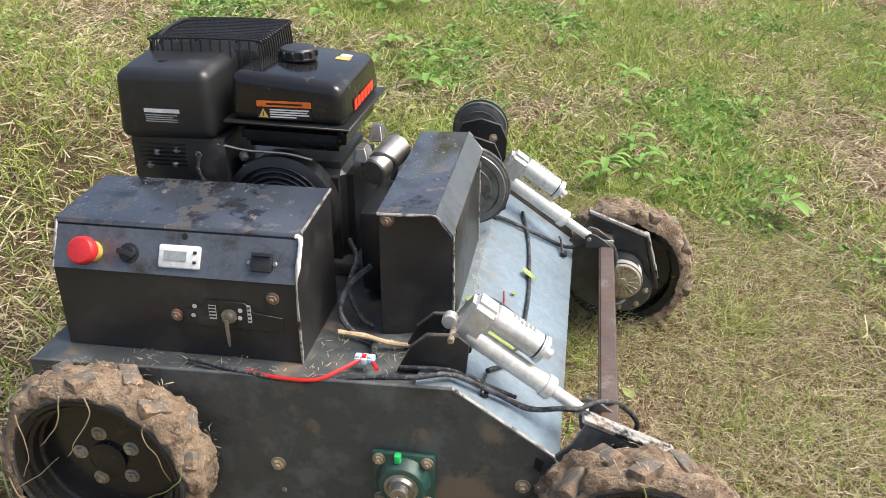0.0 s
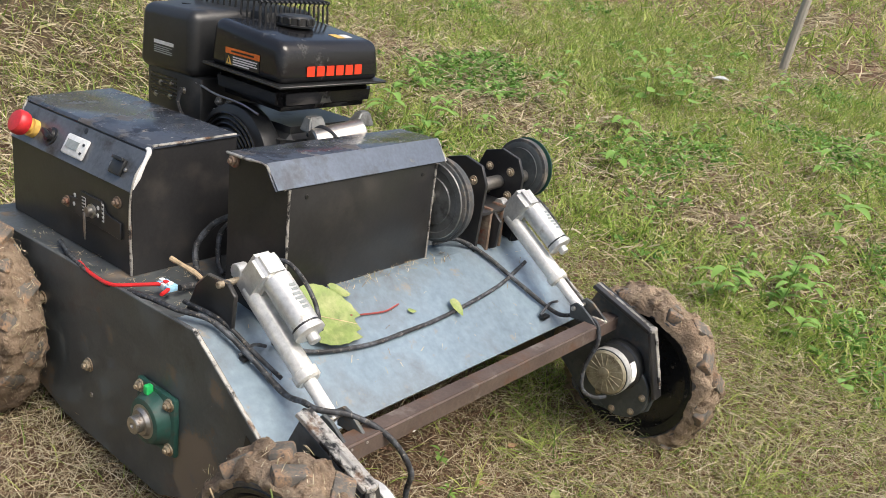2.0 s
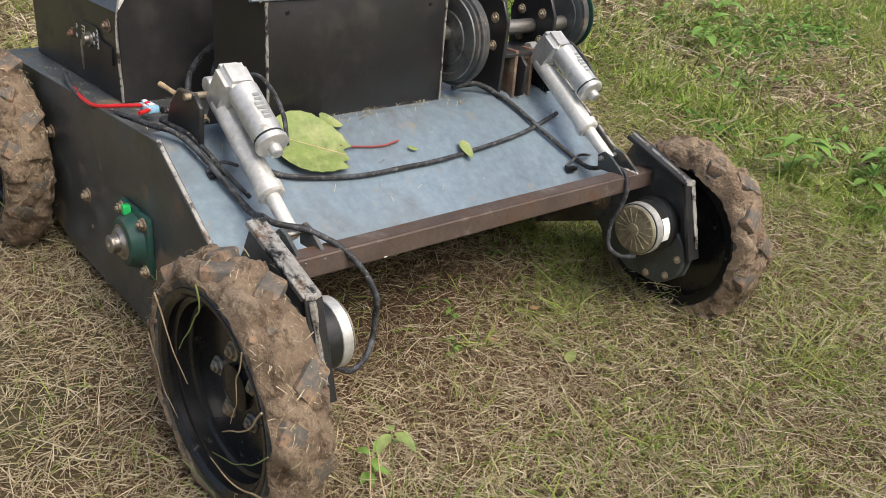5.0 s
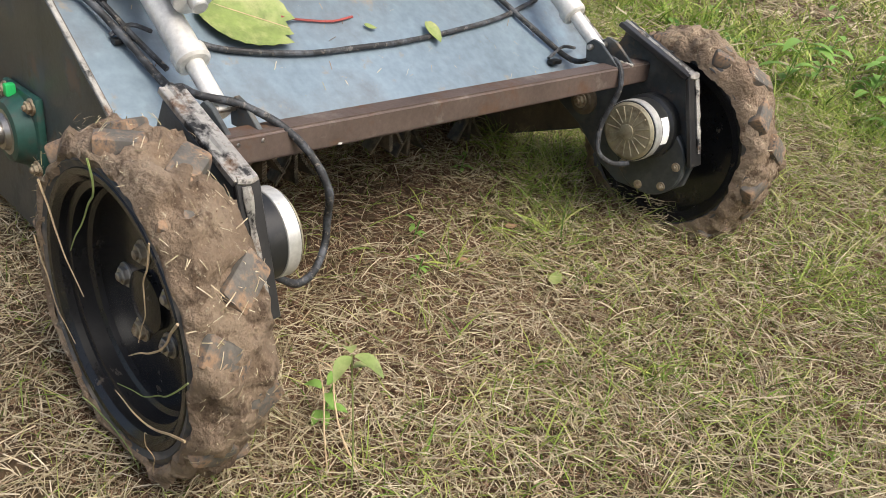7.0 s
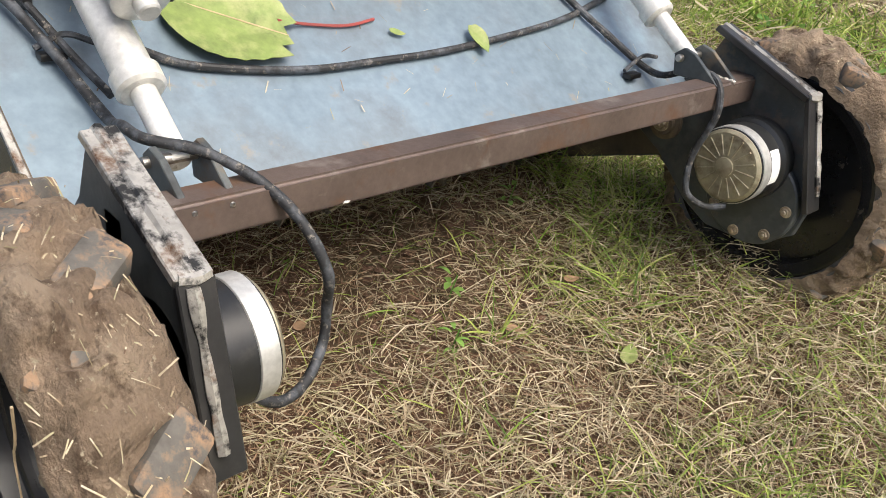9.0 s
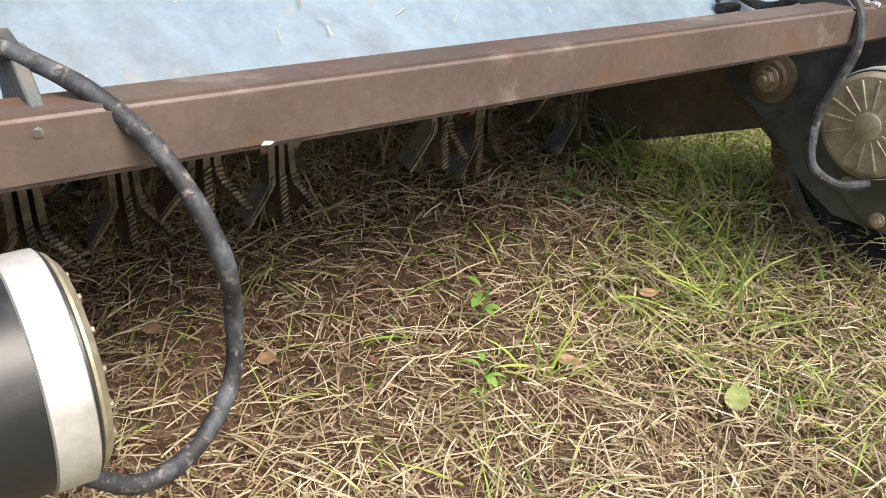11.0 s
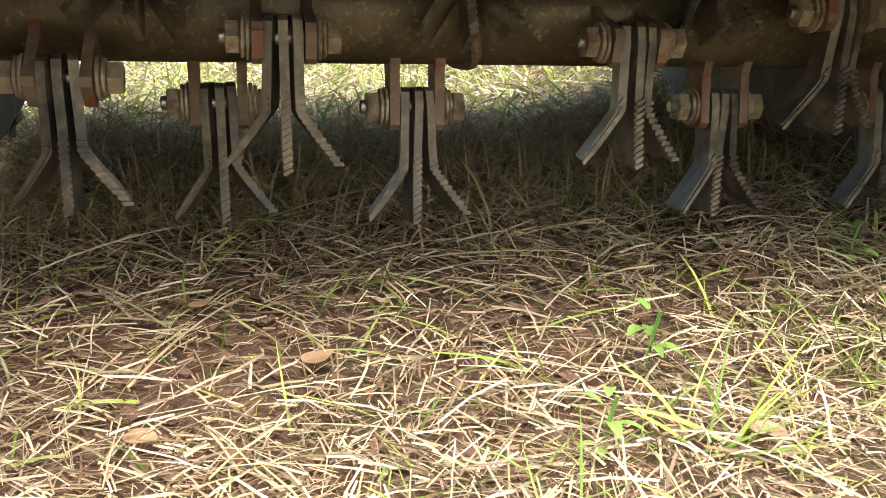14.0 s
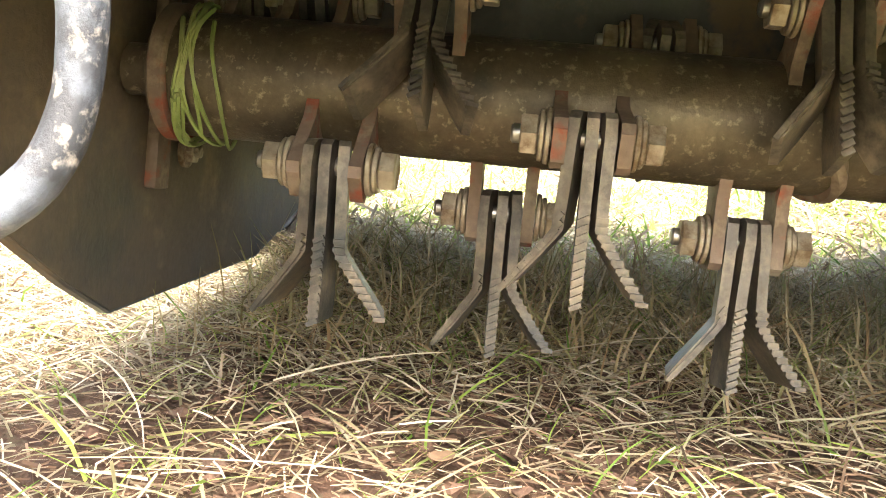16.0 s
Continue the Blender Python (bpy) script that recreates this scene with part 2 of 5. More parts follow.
def box(x0, x1, y0, y1, z0, z1, bevel=0.002, bm=None, seg=2, turn=None):
    bm2 = bmesh.new()
    bmesh.ops.create_cube(bm2, size=1)
    bmesh.ops.scale(bm2, vec=(x1 - x0, y1 - y0, z1 - z0), verts=bm2.verts)
    if bevel:
        bmesh.ops.bevel(bm2, geom=bm2.edges[:], offset=bevel, segments=seg, affect="EDGES", profile=0.5)
    m = Matrix.Translation(((x0 + x1) / 2, (y0 + y1) / 2, (z0 + z1) / 2))
    if turn is not None:
        m = m @ turn
    bm2.transform(m)
    return join(bm, bm2)


def join(bm, bm2):
    if bm is None:
        return bm2
    me = bpy.data.meshes.new("tmp")
    bm2.to_mesh(me)
    bm2.free()
    bm.from_mesh(me)
    bpy.data.meshes.remove(me)
    return bm


def prism(profile, y0, y1, bevel=0.0015, bm=None, axis="y"):
    """An outline in x and z (or, for axis x, y and z; for axis z, x and y) drawn out along the axis."""
    bm2 = bmesh.new()
    def co(a, b, c):
        return {"y": (a, c, b), "x": (c, a, b), "z": (a, b, c)}[axis]
    lo = [bm2.verts.new(co(a, b, y0)) for a, b in profile]
    hi = [bm2.verts.new(co(a, b, y1)) for a, b in profile]
    k = len(profile)
    bm2.faces.new(lo)
    bm2.faces.new(hi[::-1])
    for i in range(k):
        bm2.faces.new((lo[i], hi[i], hi[(i + 1) % k], lo[(i + 1) % k]))
    bmesh.ops.recalc_face_normals(bm2, faces=bm2.faces)
    if bevel:
        bmesh.ops.bevel(bm2, geom=bm2.edges[:], offset=bevel, segments=1, affect="EDGES", clamp_overlap=True)
    return join(bm, bm2)


def hull(points, bevel=0.0, bm=None, seg=3):
    bm2 = bmesh.new()
    for p in points:
        bm2.verts.new(p)
    bmesh.ops.convex_hull(bm2, input=bm2.verts)
    bmesh.ops.dissolve_limit(bm2, angle_limit=radians(2), verts=bm2.verts, edges=bm2.edges)
    if bevel:
        bmesh.ops.bevel(bm2, geom=bm2.edges[:], offset=bevel, segments=seg, affect="EDGES", clamp_overlap=True)
    return join(bm, bm2)


def aim(p0, p1):
    d = Vector(p1) - Vector(p0)
    return Matrix.Translation(p0) @ d.to_track_quat("Z", "Y").to_matrix().to_4x4(), d.length


def lathe(profile, p0, p1, bm=None, n=32, scale_y=1.0):
    """Rings of (radius, distance along the axis p0 to p1), closed at both ends."""
    m, _ = aim(p0, p1)
    bm2 = bmesh.new()
    rings = []
    for r, h in profile:
        rings.append([bm2.verts.new((r * math.cos(2 * math.pi * i / n), scale_y * r * math.sin(2 * math.pi * i / n), h)) for i in range(n)])
    for a, b in zip(rings, rings[1:]):
        for i in range(n):
            bm2.faces.new((a[i], a[(i + 1) % n], b[(i + 1) % n], b[i]))
    bm2.faces.new(rings[0][::-1])
    bm2.faces.new(rings[-1])
    bm2.transform(m)
    return join(bm, bm2)


def cyl(p0, p1, r, bm=None, n=24, bevel=0.0015):
    length = (Vector(p1) - Vector(p0)).length
    b = min(bevel, r * 0.4, length * 0.3)
    return lathe([(r - b, 0), (r, b), (r, length - b), (r - b, length)], p0, p1, bm, n)


def hexbolt(p, d, size=0.011, bm=None, washer=True):
    """A bolt head at p that stands out along the unit way d."""
    p, d = Vector(p), Vector(d)
    if washer:
        bm = cyl(p - d * 0.002, p + d * 0.003, size * 1.35, bm, 18, 0.0005)
    bm = cyl(p, p + d * size * 0.9, size, bm, 6, 0.001)
    return cyl(p, p + d * size * 1.35, size * 0.5, bm, 10, 0.001)


def spline(points, per=8):
    pts = [Vector(p) for p in points]
    pts = [pts[0] * 2 - pts[1]] + pts + [pts[-1] * 2 - pts[-2]]
    out = []
    for a, b, c, d in zip(pts, pts[1:], pts[2:], pts[3:]):
        for i in range(per):
            t = i / per
            out.append(0.5 * ((2 * b) + (c - a) * t + (2 * a - 5 * b + 4 * c - d) * t * t + (3 * b - a - 3 * c + d) * t ** 3))
    out.append(pts[-2])
    return out


def hose(points, r, bm=None, n=10, per=8, wobble=0.0, taper=1.0, seed=0):
    path = spline(points, per)
    bm2 = bmesh.new()
    rings = []
    up = Vector((0.3, 0.2, 1)).normalized()
    k = len(path)
    for i, p in enumerate(path):
        d = (path[min(i + 1, k - 1)] - path[max(i - 1, 0)]).normalized()
        u = d.cross(up)
        if u.length < 0.05:
            u = d.cross(Vector((1, 0, 0)))
        u.normalize()
        v = u.cross(d).normalized()
        rr = r * (1 + wobble * noise.noise(p * 40 + Vector((seed, 0, 0)))) * (1 + (taper - 1) * i / (k - 1))
        rings.append([bm2.verts.new(p + u * rr * math.cos(2 * math.pi * j / n) + v * rr * math.sin(2 * math.pi * j / n)) for j in range(n)])
    for a, b in zip(rings, rings[1:]):
        for j in range(n):
            bm2.faces.new((a[j], a[(j + 1) % n], b[(j + 1) % n], b[j]))
    bm2.faces.new(rings[0][::-1])
    bm2.faces.new(rings[-1])
    return join(bm, bm2)


# ---- ground ----
LAND = ((-14.0, 1.5), (-6.0, 0.55), (-3.0, 0.22), (-1.3, 0.06), (-0.60, 0.02), (-0.15, -0.015), (0.10, -0.040), (0.32, -0.072), (0.55, -0.085), (1.2, -0.10), (4.0, -0.12))


def ease(v, lo, hi):
    t = min(max((v - lo) / (hi - lo), 0.0), 1.0)
    return t * t * (3 - 2 * t)


def ground_z(x, y):
    """Height of the soil: falling gently in front of the machine, with a bank that rises beyond it."""
    z = LAND[0][1] if x < LAND[0][0] else LAND[-1][1]
    for (xa, za), (xb, zb) in zip(LAND, LAND[1:]):
        if xa <= x < xb:
            z = za + (zb - za) * (x - xa) / (xb - xa)
    bank = 0.03 - 0.15 * (min(max(x, -7.0), 2.2) - 0.8) + 0.07 * (min(y, 14.0) - 1.5)
    w = ease(y, 0.72, 1.75)
    z = z * (1 - w) + bank * w
    z -= 0.028 * math.exp(-((y - 0.34) / 0.2) ** 2) * ease(x, 0.05, 0.25) * (1 - ease(x, 0.42, 0.7))
    z += 0.012 * noise.noise(Vector((x * 2.1, y * 2.1, 0.0))) + 0.008 * noise.noise(Vector((x * 9, y * 9, 3.0)))
    far = max(0.0, math.hypot(x, y - 0.5) - 2.0)
    z += min(far, 6.0) * 0.012 * noise.noise(Vector((x * 0.5, y * 0.5, 7.0)))
    return z - 0.004


def greenness(x, y):
    """How green the sward is at a place, 0 to 1."""
    n1 = noise.noise(Vector((x * 0.9 + 3, y * 0.9, 1.0))) + 0.8 * noise.noise(Vector((x * 2.7, y * 2.7, 5.0)))
    far = ease(y - 0.25 * abs(x - 0.4), 0.9, 2.0)
    return min(max(0.24 + 0.34 * far + 0.62 * n1 * (0.30 + far), 0.03), 0.97)


def build_ground():
    def steps():
        edges = [-60, -30, -15, -8, -5, -3.5]
        fine = list(np.arange(-2.6, 3.0, 0.035))
        return edges + fine + [3.5, 5, 8, 15, 30, 60]
    gx, gy = steps(), [e + 0.6 for e in steps()]
    verts = [(x, y, ground_z(x, y)) for y in gy for x in gx]
    w = len(gx)
    faces = [(j * w + i, j * w + i + 1, (j + 1) * w + i + 1, (j + 1) * w + i) for j in range(len(gy) - 1) for i in range(w - 1)]
    me = bpy.data.meshes.new("ground")
    me.from_pydata(verts, [], faces)
    for p in me.polygons:
        p.use_smooth = True
    me.materials.append(M_SOIL)
    return tagged(new("ground", me), "brown soil with mown dry thatch", "ground", kind="structure")


build_ground()
rng = np.random.default_rng(5)


def blades(name, mat, count, region, length, width, lie, accept, label, category, lift=(0.0, 0.02), seg=3, taper=0.75, curl=0.35):
    """Ribbons of straw or grass. lie: 0 stands upright, 1 lies flat; accept(x, y) gives the share that is kept."""
    verts, faces = [], []
    x0, x1, y0, y1 = region
    made = 0
    tries = 0
    while made < count and tries < count * 8:
        tries += 1
        x, y = rng.uniform(x0, x1), rng.uniform(y0, y1)
        if rng.random() > accept(x, y):
            continue
        made += 1
        ln = rng.uniform(*length)
        w = rng.uniform(*width)
        a = rng.uniform(0, 2 * math.pi)
        flat = rng.uniform(*lie)
        el = (1 - flat) * math.pi / 2
        bend = rng.normal(0, curl)
        z = ground_z(x, y) + rng.uniform(*lift)
        ca, sa = math.cos(a), math.sin(a)
        tw = rng.uniform(-1.2, 1.2)
        b = len(verts)
        px, py, pz = x, y, z
        for i in range(seg + 1):
            t = i / seg
            ww = w * (1 - taper * t ** 2) * 0.5
            sx, sy, sz = -sa * math.cos(tw), ca * math.cos(tw), math.sin(tw)
            verts.append((px - sx * ww, py - sy * ww, pz - sz * ww))
            verts.append((px + sx * ww, py + sy * ww, pz + sz * ww))
            step = ln / seg
            e = el - (0.25 + (1 - flat)) * 0.5 * t * 1.3
            aa = a + bend * t
            px += step * math.cos(e) * math.cos(aa)
            py += step * math.cos(e) * math.sin(aa)
            pz += step * math.sin(e)
            floor_z = z - 0.004
            if pz < floor_z:
                pz = floor_z + rng.uniform(0, 0.004)
        for i in range(seg):
            q = b + 2 * i
            faces.append((q, q + 1, q + 3, q + 2))
    me = bpy.data.meshes.new(name)
    me.from_pydata(verts, [], faces)
    me.materials.append(mat)
    return tagged(new(name, me), label, category, kind="stuff")


NEAR = (-0.95, 1.45, -0.75, 2.0)
MID = (-3.7, 3.1, -1.7, 6.0)
FAR = (-10.0, 8.0, -8.0, 12.0)


def inside(x, y, r, margin):
    """1 well within a region, fading unevenly to 0 at its border."""
    d = min(x - r[0], r[1] - x, y - r[2], r[3] - y) / margin
    if d > 1.5:
        return 1.0
    if d < -0.5:
        return 0.0
    return min(max(d + 0.5 * noise.noise(Vector((x * 3 / margin, y * 3 / margin, 9.0))), 0.0), 1.0)


def in_near(x, y):
    return inside(x, y, NEAR, 0.25)


def past_near(x, y):
    return 1.0 - in_near(x, y)


def mid_only(x, y):
    return past_near(x, y) * inside(x, y, MID, 0.9)


def past_mid(x, y):
    return (1.0 - inside(x, y, MID, 0.9)) * inside(x, y, FAR, 2.5)


TUFTS = ((0.19, 1.15, 0.09), (0.30, 1.02, 0.06), (0.37, 0.95, 0.05), (0.10, 1.10, 0.07), (0.40, 1.32, 0.08), (0.50, 1.95, 0.16), (0.62, 1.90, 0.12), (0.35, 0.66, 0.025), (0.80, 0.72, 0.03), (0.86, 1.2, 0.06))


def tuft(x, y):
    return max(math.exp(-((x - a) ** 2 + (y - b) ** 2) / (c * c)) for a, b, c in TUFTS)


def bare(x, y):
    """Scuffed soil in front of and under the rotor."""
    return 0.80 * math.exp(-((x - 0.08) / 0.19) ** 2) * (1 if 0.05 < y < 0.85 else 0.4) * (0.75 + 0.5 * max(0, noise.noise(Vector((x * 7, y * 7, 2)))))


def clover(x, y):
    """Share of broad-leaved green cover on the bank."""
    n1 = noise.noise(Vector((x * 1.6 + 11, y * 1.6, 2.0))) + 0.5 * noise.noise(Vector((x * 5, y * 5, 8.0)))
    return ease(n1, 0.10, 0.55) * ease(y - 0.3 * abs(x - 0.6), 1.1, 1.8)


blades("dry_straw", M_STRAW, 92000, NEAR, (0.012, 0.058), (0.0008, 0.0020), (0.62, 1.0), lambda x, y: in_near(x, y) * (1.0 - 0.4 * greenness(x, y) - bare(x, y)), "pale dry cut grass lying on the soil", "straw", (0.0, 0.020), 2, 0.1, 0.14)
blades("long_straw", M_STRAW, 1500, NEAR, (0.07, 0.17), (0.0009, 0.0022), (0.78, 1.0), lambda x, y: in_near(x, y) * (1.0 - bare(x, y)), "long dry grass stalks lying loose", "straw", (0.004, 0.030), 5, 0.5, 0.3)
blades("dry_stubble", M_STRAW, 13000, NEAR, (0.015, 0.05), (0.0010, 0.0026), (0.10, 0.7), lambda x, y: in_near(x, y) * (0.8 - bare(x, y)), "short dry grass stubble standing in the soil", "stubble", (0.0, 0.004), 2, 0.1, 0.2)
blades("green_grass", M_GRASS, 24000, NEAR, (0.02, 0.085), (0.0010, 0.0034), (0.30, 0.95), lambda x, y: in_near(x, y) * (0.12 + greenness(x, y)) * (0.22 if -0.8 < x < 0.2 and -0.05 < y < 1.05 else 0.16 if x < 0.62 and y < 0.8 else 1.0), "sparse green grass blades among straw", "grass", (0.0, 0.006))
blades("chaff", M_CHAFF, 36000, (-0.15, 0.95, -0.15, 1.25), (0.005, 0.022), (0.0006, 0.0020), (0.75, 1.0), lambda x, y: 1.0, "fine brown chaff and broken straw", "chaff", (0.0, 0.016), 1, 0.1)
blades("standing_grass", M_SHADEGRASS, 4200, (-0.75, 0.02, 0.06, 1.15), (0.04, 0.12), (0.0012, 0.0034), (0.05, 0.85), lambda x, y: min(1.0, max(0.0, (-x - 0.02) / 0.18)), "uncut grass standing under the mower", "grass", (0.0, 0.004))
blades("green_tufts", M_GRASS, 1900, (0.0, 0.95, 0.50, 2.0), (0.04, 0.12), (0.0015, 0.0042), (0.15, 0.75), tuft, "tufts of longer bright green grass", "grass", (0.0, 0.006), 4)
blades("meadow_straw", M_STRAW, 98000, MID, (0.03, 0.10), (0.0026, 0.0064), (0.55, 1.0), lambda x, y: mid_only(x, y) * (1.0 - 0.6 * greenness(x, y)), "dry mown grass covering the meadow", "straw", (0.0, 0.03), 2, 0.2, 0.2)
blades("meadow_grass", M_GRASS, 85000, MID, (0.04, 0.13), (0.0030, 0.0078), (0.15, 0.85), lambda x, y: mid_only(x, y) * greenness(x, y), "patchy green meadow grass", "grass", (0.0, 0.008), 2)
blades("meadow_clover", M_WEED, 26000, MID, (0.018, 0.045), (0.010, 0.022), (0.55, 1.0), lambda x, y: mid_only(x, y) * clover(x, y), "low clover and small green weed leaves", "clover", (0.01, 0.05), 2, 0.8)
blades("distant_straw", M_STRAW, 42000, FAR, (0.10, 0.28), (0.006, 0.014), (0.6, 1.0), lambda x, y: past_mid(x, y) * (1.0 - 0.6 * greenness(x, y)), "dry grass of the meadow beyond", "straw", (0.0, 0.03), 2)
blades("distant_grass", M_GRASS, 42000, FAR, (0.08, 0.24), (0.006, 0.015), (0.2, 0.8), lambda x, y: past_mid(x, y) * greenness(x, y), "green grass of the meadow beyond", "grass", (0.0, 0.01), 2)


def build_clods():
    """Crumbs of soil scattered where the flails have scuffed the ground."""
    rr = random.Random(77)
    verts, faces = [], []
    for _ in range(600):
        x, y = rr.gauss(0.10, 0.14), rr.uniform(0.08, 0.90)
        r = 0.0022 + 0.009 * rr.random() ** 3
        z = ground_z(x, y) + 0.004 + r * 0.3
        b = len(verts)
        for d in ((1, 0, 0), (0, 1, 0), (-1, 0, 0), (0, -1, 0), (0, 0, 1), (0, 0, -1)):
            verts.append((x + r * (d[0] + rr.uniform(-0.4, 0.4)), y + r * (d[1] + rr.uniform(-0.4, 0.4)), z + r * (0.7 * d[2] + rr.uniform(-0.3, 0.3))))
        for k in range(4):
            faces.append((b + k, b + (k + 1) % 4, b + 4))
            faces.append((b + (k + 1) % 4, b + k, b + 5))
    me = bpy.data.meshes.new("soil_crumbs")
    me.from_pydata(verts, [], faces)
    me.materials.append(M_CLOD)
    return tagged(new("soil_crumbs", me), "crumbs of loose reddish-brown soil", "soil", kind="stuff")


build_clods()

# ---- the mower ----
YC = 0.585          # middle of the machine across
AX = 0.215          # height of the rotor shaft


def mirror_y(y):
    return 2 * YC - y


def root(name, loc, label, category, group=""):
    e = new(name)
    e.location = loc
    e.empty_display_size = 0.05
    return tagged(e, label, category, group)


mower = root("slope_mower", (0, YC, 0), "home-built black steel flail mower with petrol engine and muddy wheels", "mower")


def at_origin(ob, world):
    """Moves an object's own origin to a place in the world, leaving the mesh where it is."""
    off = Vector((0, 0, 0))
    p = ob.parent
    while p is not None:
        off += p.location
        p = p.parent
    shift = Vector(world) - off
    ob.data.transform(Matrix.Translation(-(shift - ob.location)))
    ob.location = shift
    return ob


# chassis
SIDE = [(-0.80, 0.42), (0.10, 0.442), (0.305, 0.300), (0.322, 0.245), (0.285, 0.165), (0.06, 0.050), (-0.01, 0.020), (-0.39, 0.036), (-0.62, 0.100), (-0.80, 0.22)]
SIDE_FAR = [(-0.80, 0.42), (0.10, 0.442), (0.305, 0.300), (0.322, 0.245), (0.300, 0.125), (0.06, 0.034), (-0.01, 0.020), (-0.39, 0.036), (-0.62, 0.100), (-0.80, 0.22)]
for y0, outline in ((0.036, SIDE), (mirror_y(0.046), SIDE_FAR)):
    sp = part("side_plate", prism(outline, y0, y0 + 0.010, 0.0015), M_PLATE, mower, "dark worn steel side plate with rust")
    outer = -1 if y0 < YC else 1
    yo = y0 if outer < 0 else y0 + 0.010
    for bx, bz in ((-0.273, 0.212), (0.245, 0.221), (-0.47, 0.30)):
        part("bolt", hexbolt((bx, yo, bz), (0, outer, 0), 0.012), M_BOLT, sp, "dull zinc bolt")
    part("hole_plug", cyl((-0.266, yo - 0.002 * outer, 0.14), (-0.266, yo + 0.002 * outer, 0.14), 0.006, n=14), M_STEEL, sp)
    part("edge_weld", prism([(0.098, 0.4445), (0.3065, 0.302), (0.301, 0.2985), (0.097, 0.4385)], y0 + 0.001, y0 + 0.009, 0.001), M_EDGE, sp, "scraped bare top edge")
    yi = y0 + 0.010 if outer < 0 else y0
    part("mud_film", prism([(x * 0.985 + 0.002, z * 0.985 + 0.004) for x, z in outline], yi - outer * 0.0003, yi - outer * 0.0014, 0), M_MUDFILM, sp, "dried mud on the inner face")
    # slot near the front end
    part("slot", prism([(0.268, 0.300), (0.284, 0.289), (0.279, 0.262), (0.263, 0.273)], yo - 0.001, yo + outer * 0.0015, 0), M_DARKPRINT, sp, "dark cut slot")
top_plate = part("chassis_top", box(-0.80, 0.085, 0.047, mirror_y(0.047), 0.405, 0.418, 0.002), M_PLATE, mower, "dark steel chassis top with dust and straw")
DECK = [(0.02, 0.432), (0.085, 0.424), (0.315, 0.261), (0.309, 0.254), (0.082, 0.416), (0.02, 0.424)]
deck = part("deck_plate", prism(DECK, 0.047, mirror_y(0.047), 0.001), M_DECK, mower, "blue-grey bare steel front deck plate")
part("rear_guard", prism([(-0.14, 0.405), (-0.17, 0.33), (-0.19, 0.24), (-0.184, 0.238), (-0.163, 0.33), (-0.134, 0.405)], 0.047, mirror_y(0.047), 0), M_PLATE, mower, "dark curved guard behind the rotor")
part("rear_cross_member", box(-0.80, -0.74, 0.047, mirror_y(0.047), 0.27, 0.40, 0.003), M_PLATE, mower)
# flat bar and bolt inside the side plates
for y0, y1, d in ((0.047, 0.058, 1), (mirror_y(0.058), mirror_y(0.047), -1)):
    part("stiffener", box(-0.080, -0.052, y0, y1, 0.122, 0.40, 0.002), M_LUG, mower, "rust-edged flat bar")
    part("bolt", hexbolt((-0.112, y1 if d > 0 else y0, 0.156), (0, d, 0), 0.011), M_BOLT, mower, "muddy bolt")

# front beam
beam = part("front_beam", hull([(x, y, z + (0.006 if y < YC else -0.004)) for x in (0.391, 0.432) for y in (0.072, mirror_y(0.072)) for z in (0.273, 0.314)], 0.004), M_BEAM, mower, "brown rusty square steel cross beam")
part("paint_chip", hull([(x, y, z) for x in (0.4316, 0.4326) for y, z in ((0.303, 0.280), (0.305, 0.2825), (0.309, 0.282), (0.312, 0.281), (0.309, 0.2795))]), M_LABEL, beam, "flaked pale chip")

# wheel arms with their motors
ARM = [(0.215, 0.195), (0.225, 0.255), (0.300, 0.268), (0.335, 0.305), (0.362, 0.360), (0.525, 0.300), (0.572, 0.135), (0.560, 0.085), (0.515, 0.052), (0.455, 0.040), (0.405, 0.040), (0.355, 0.066), (0.283, 0.132), (0.210, 0.172)]


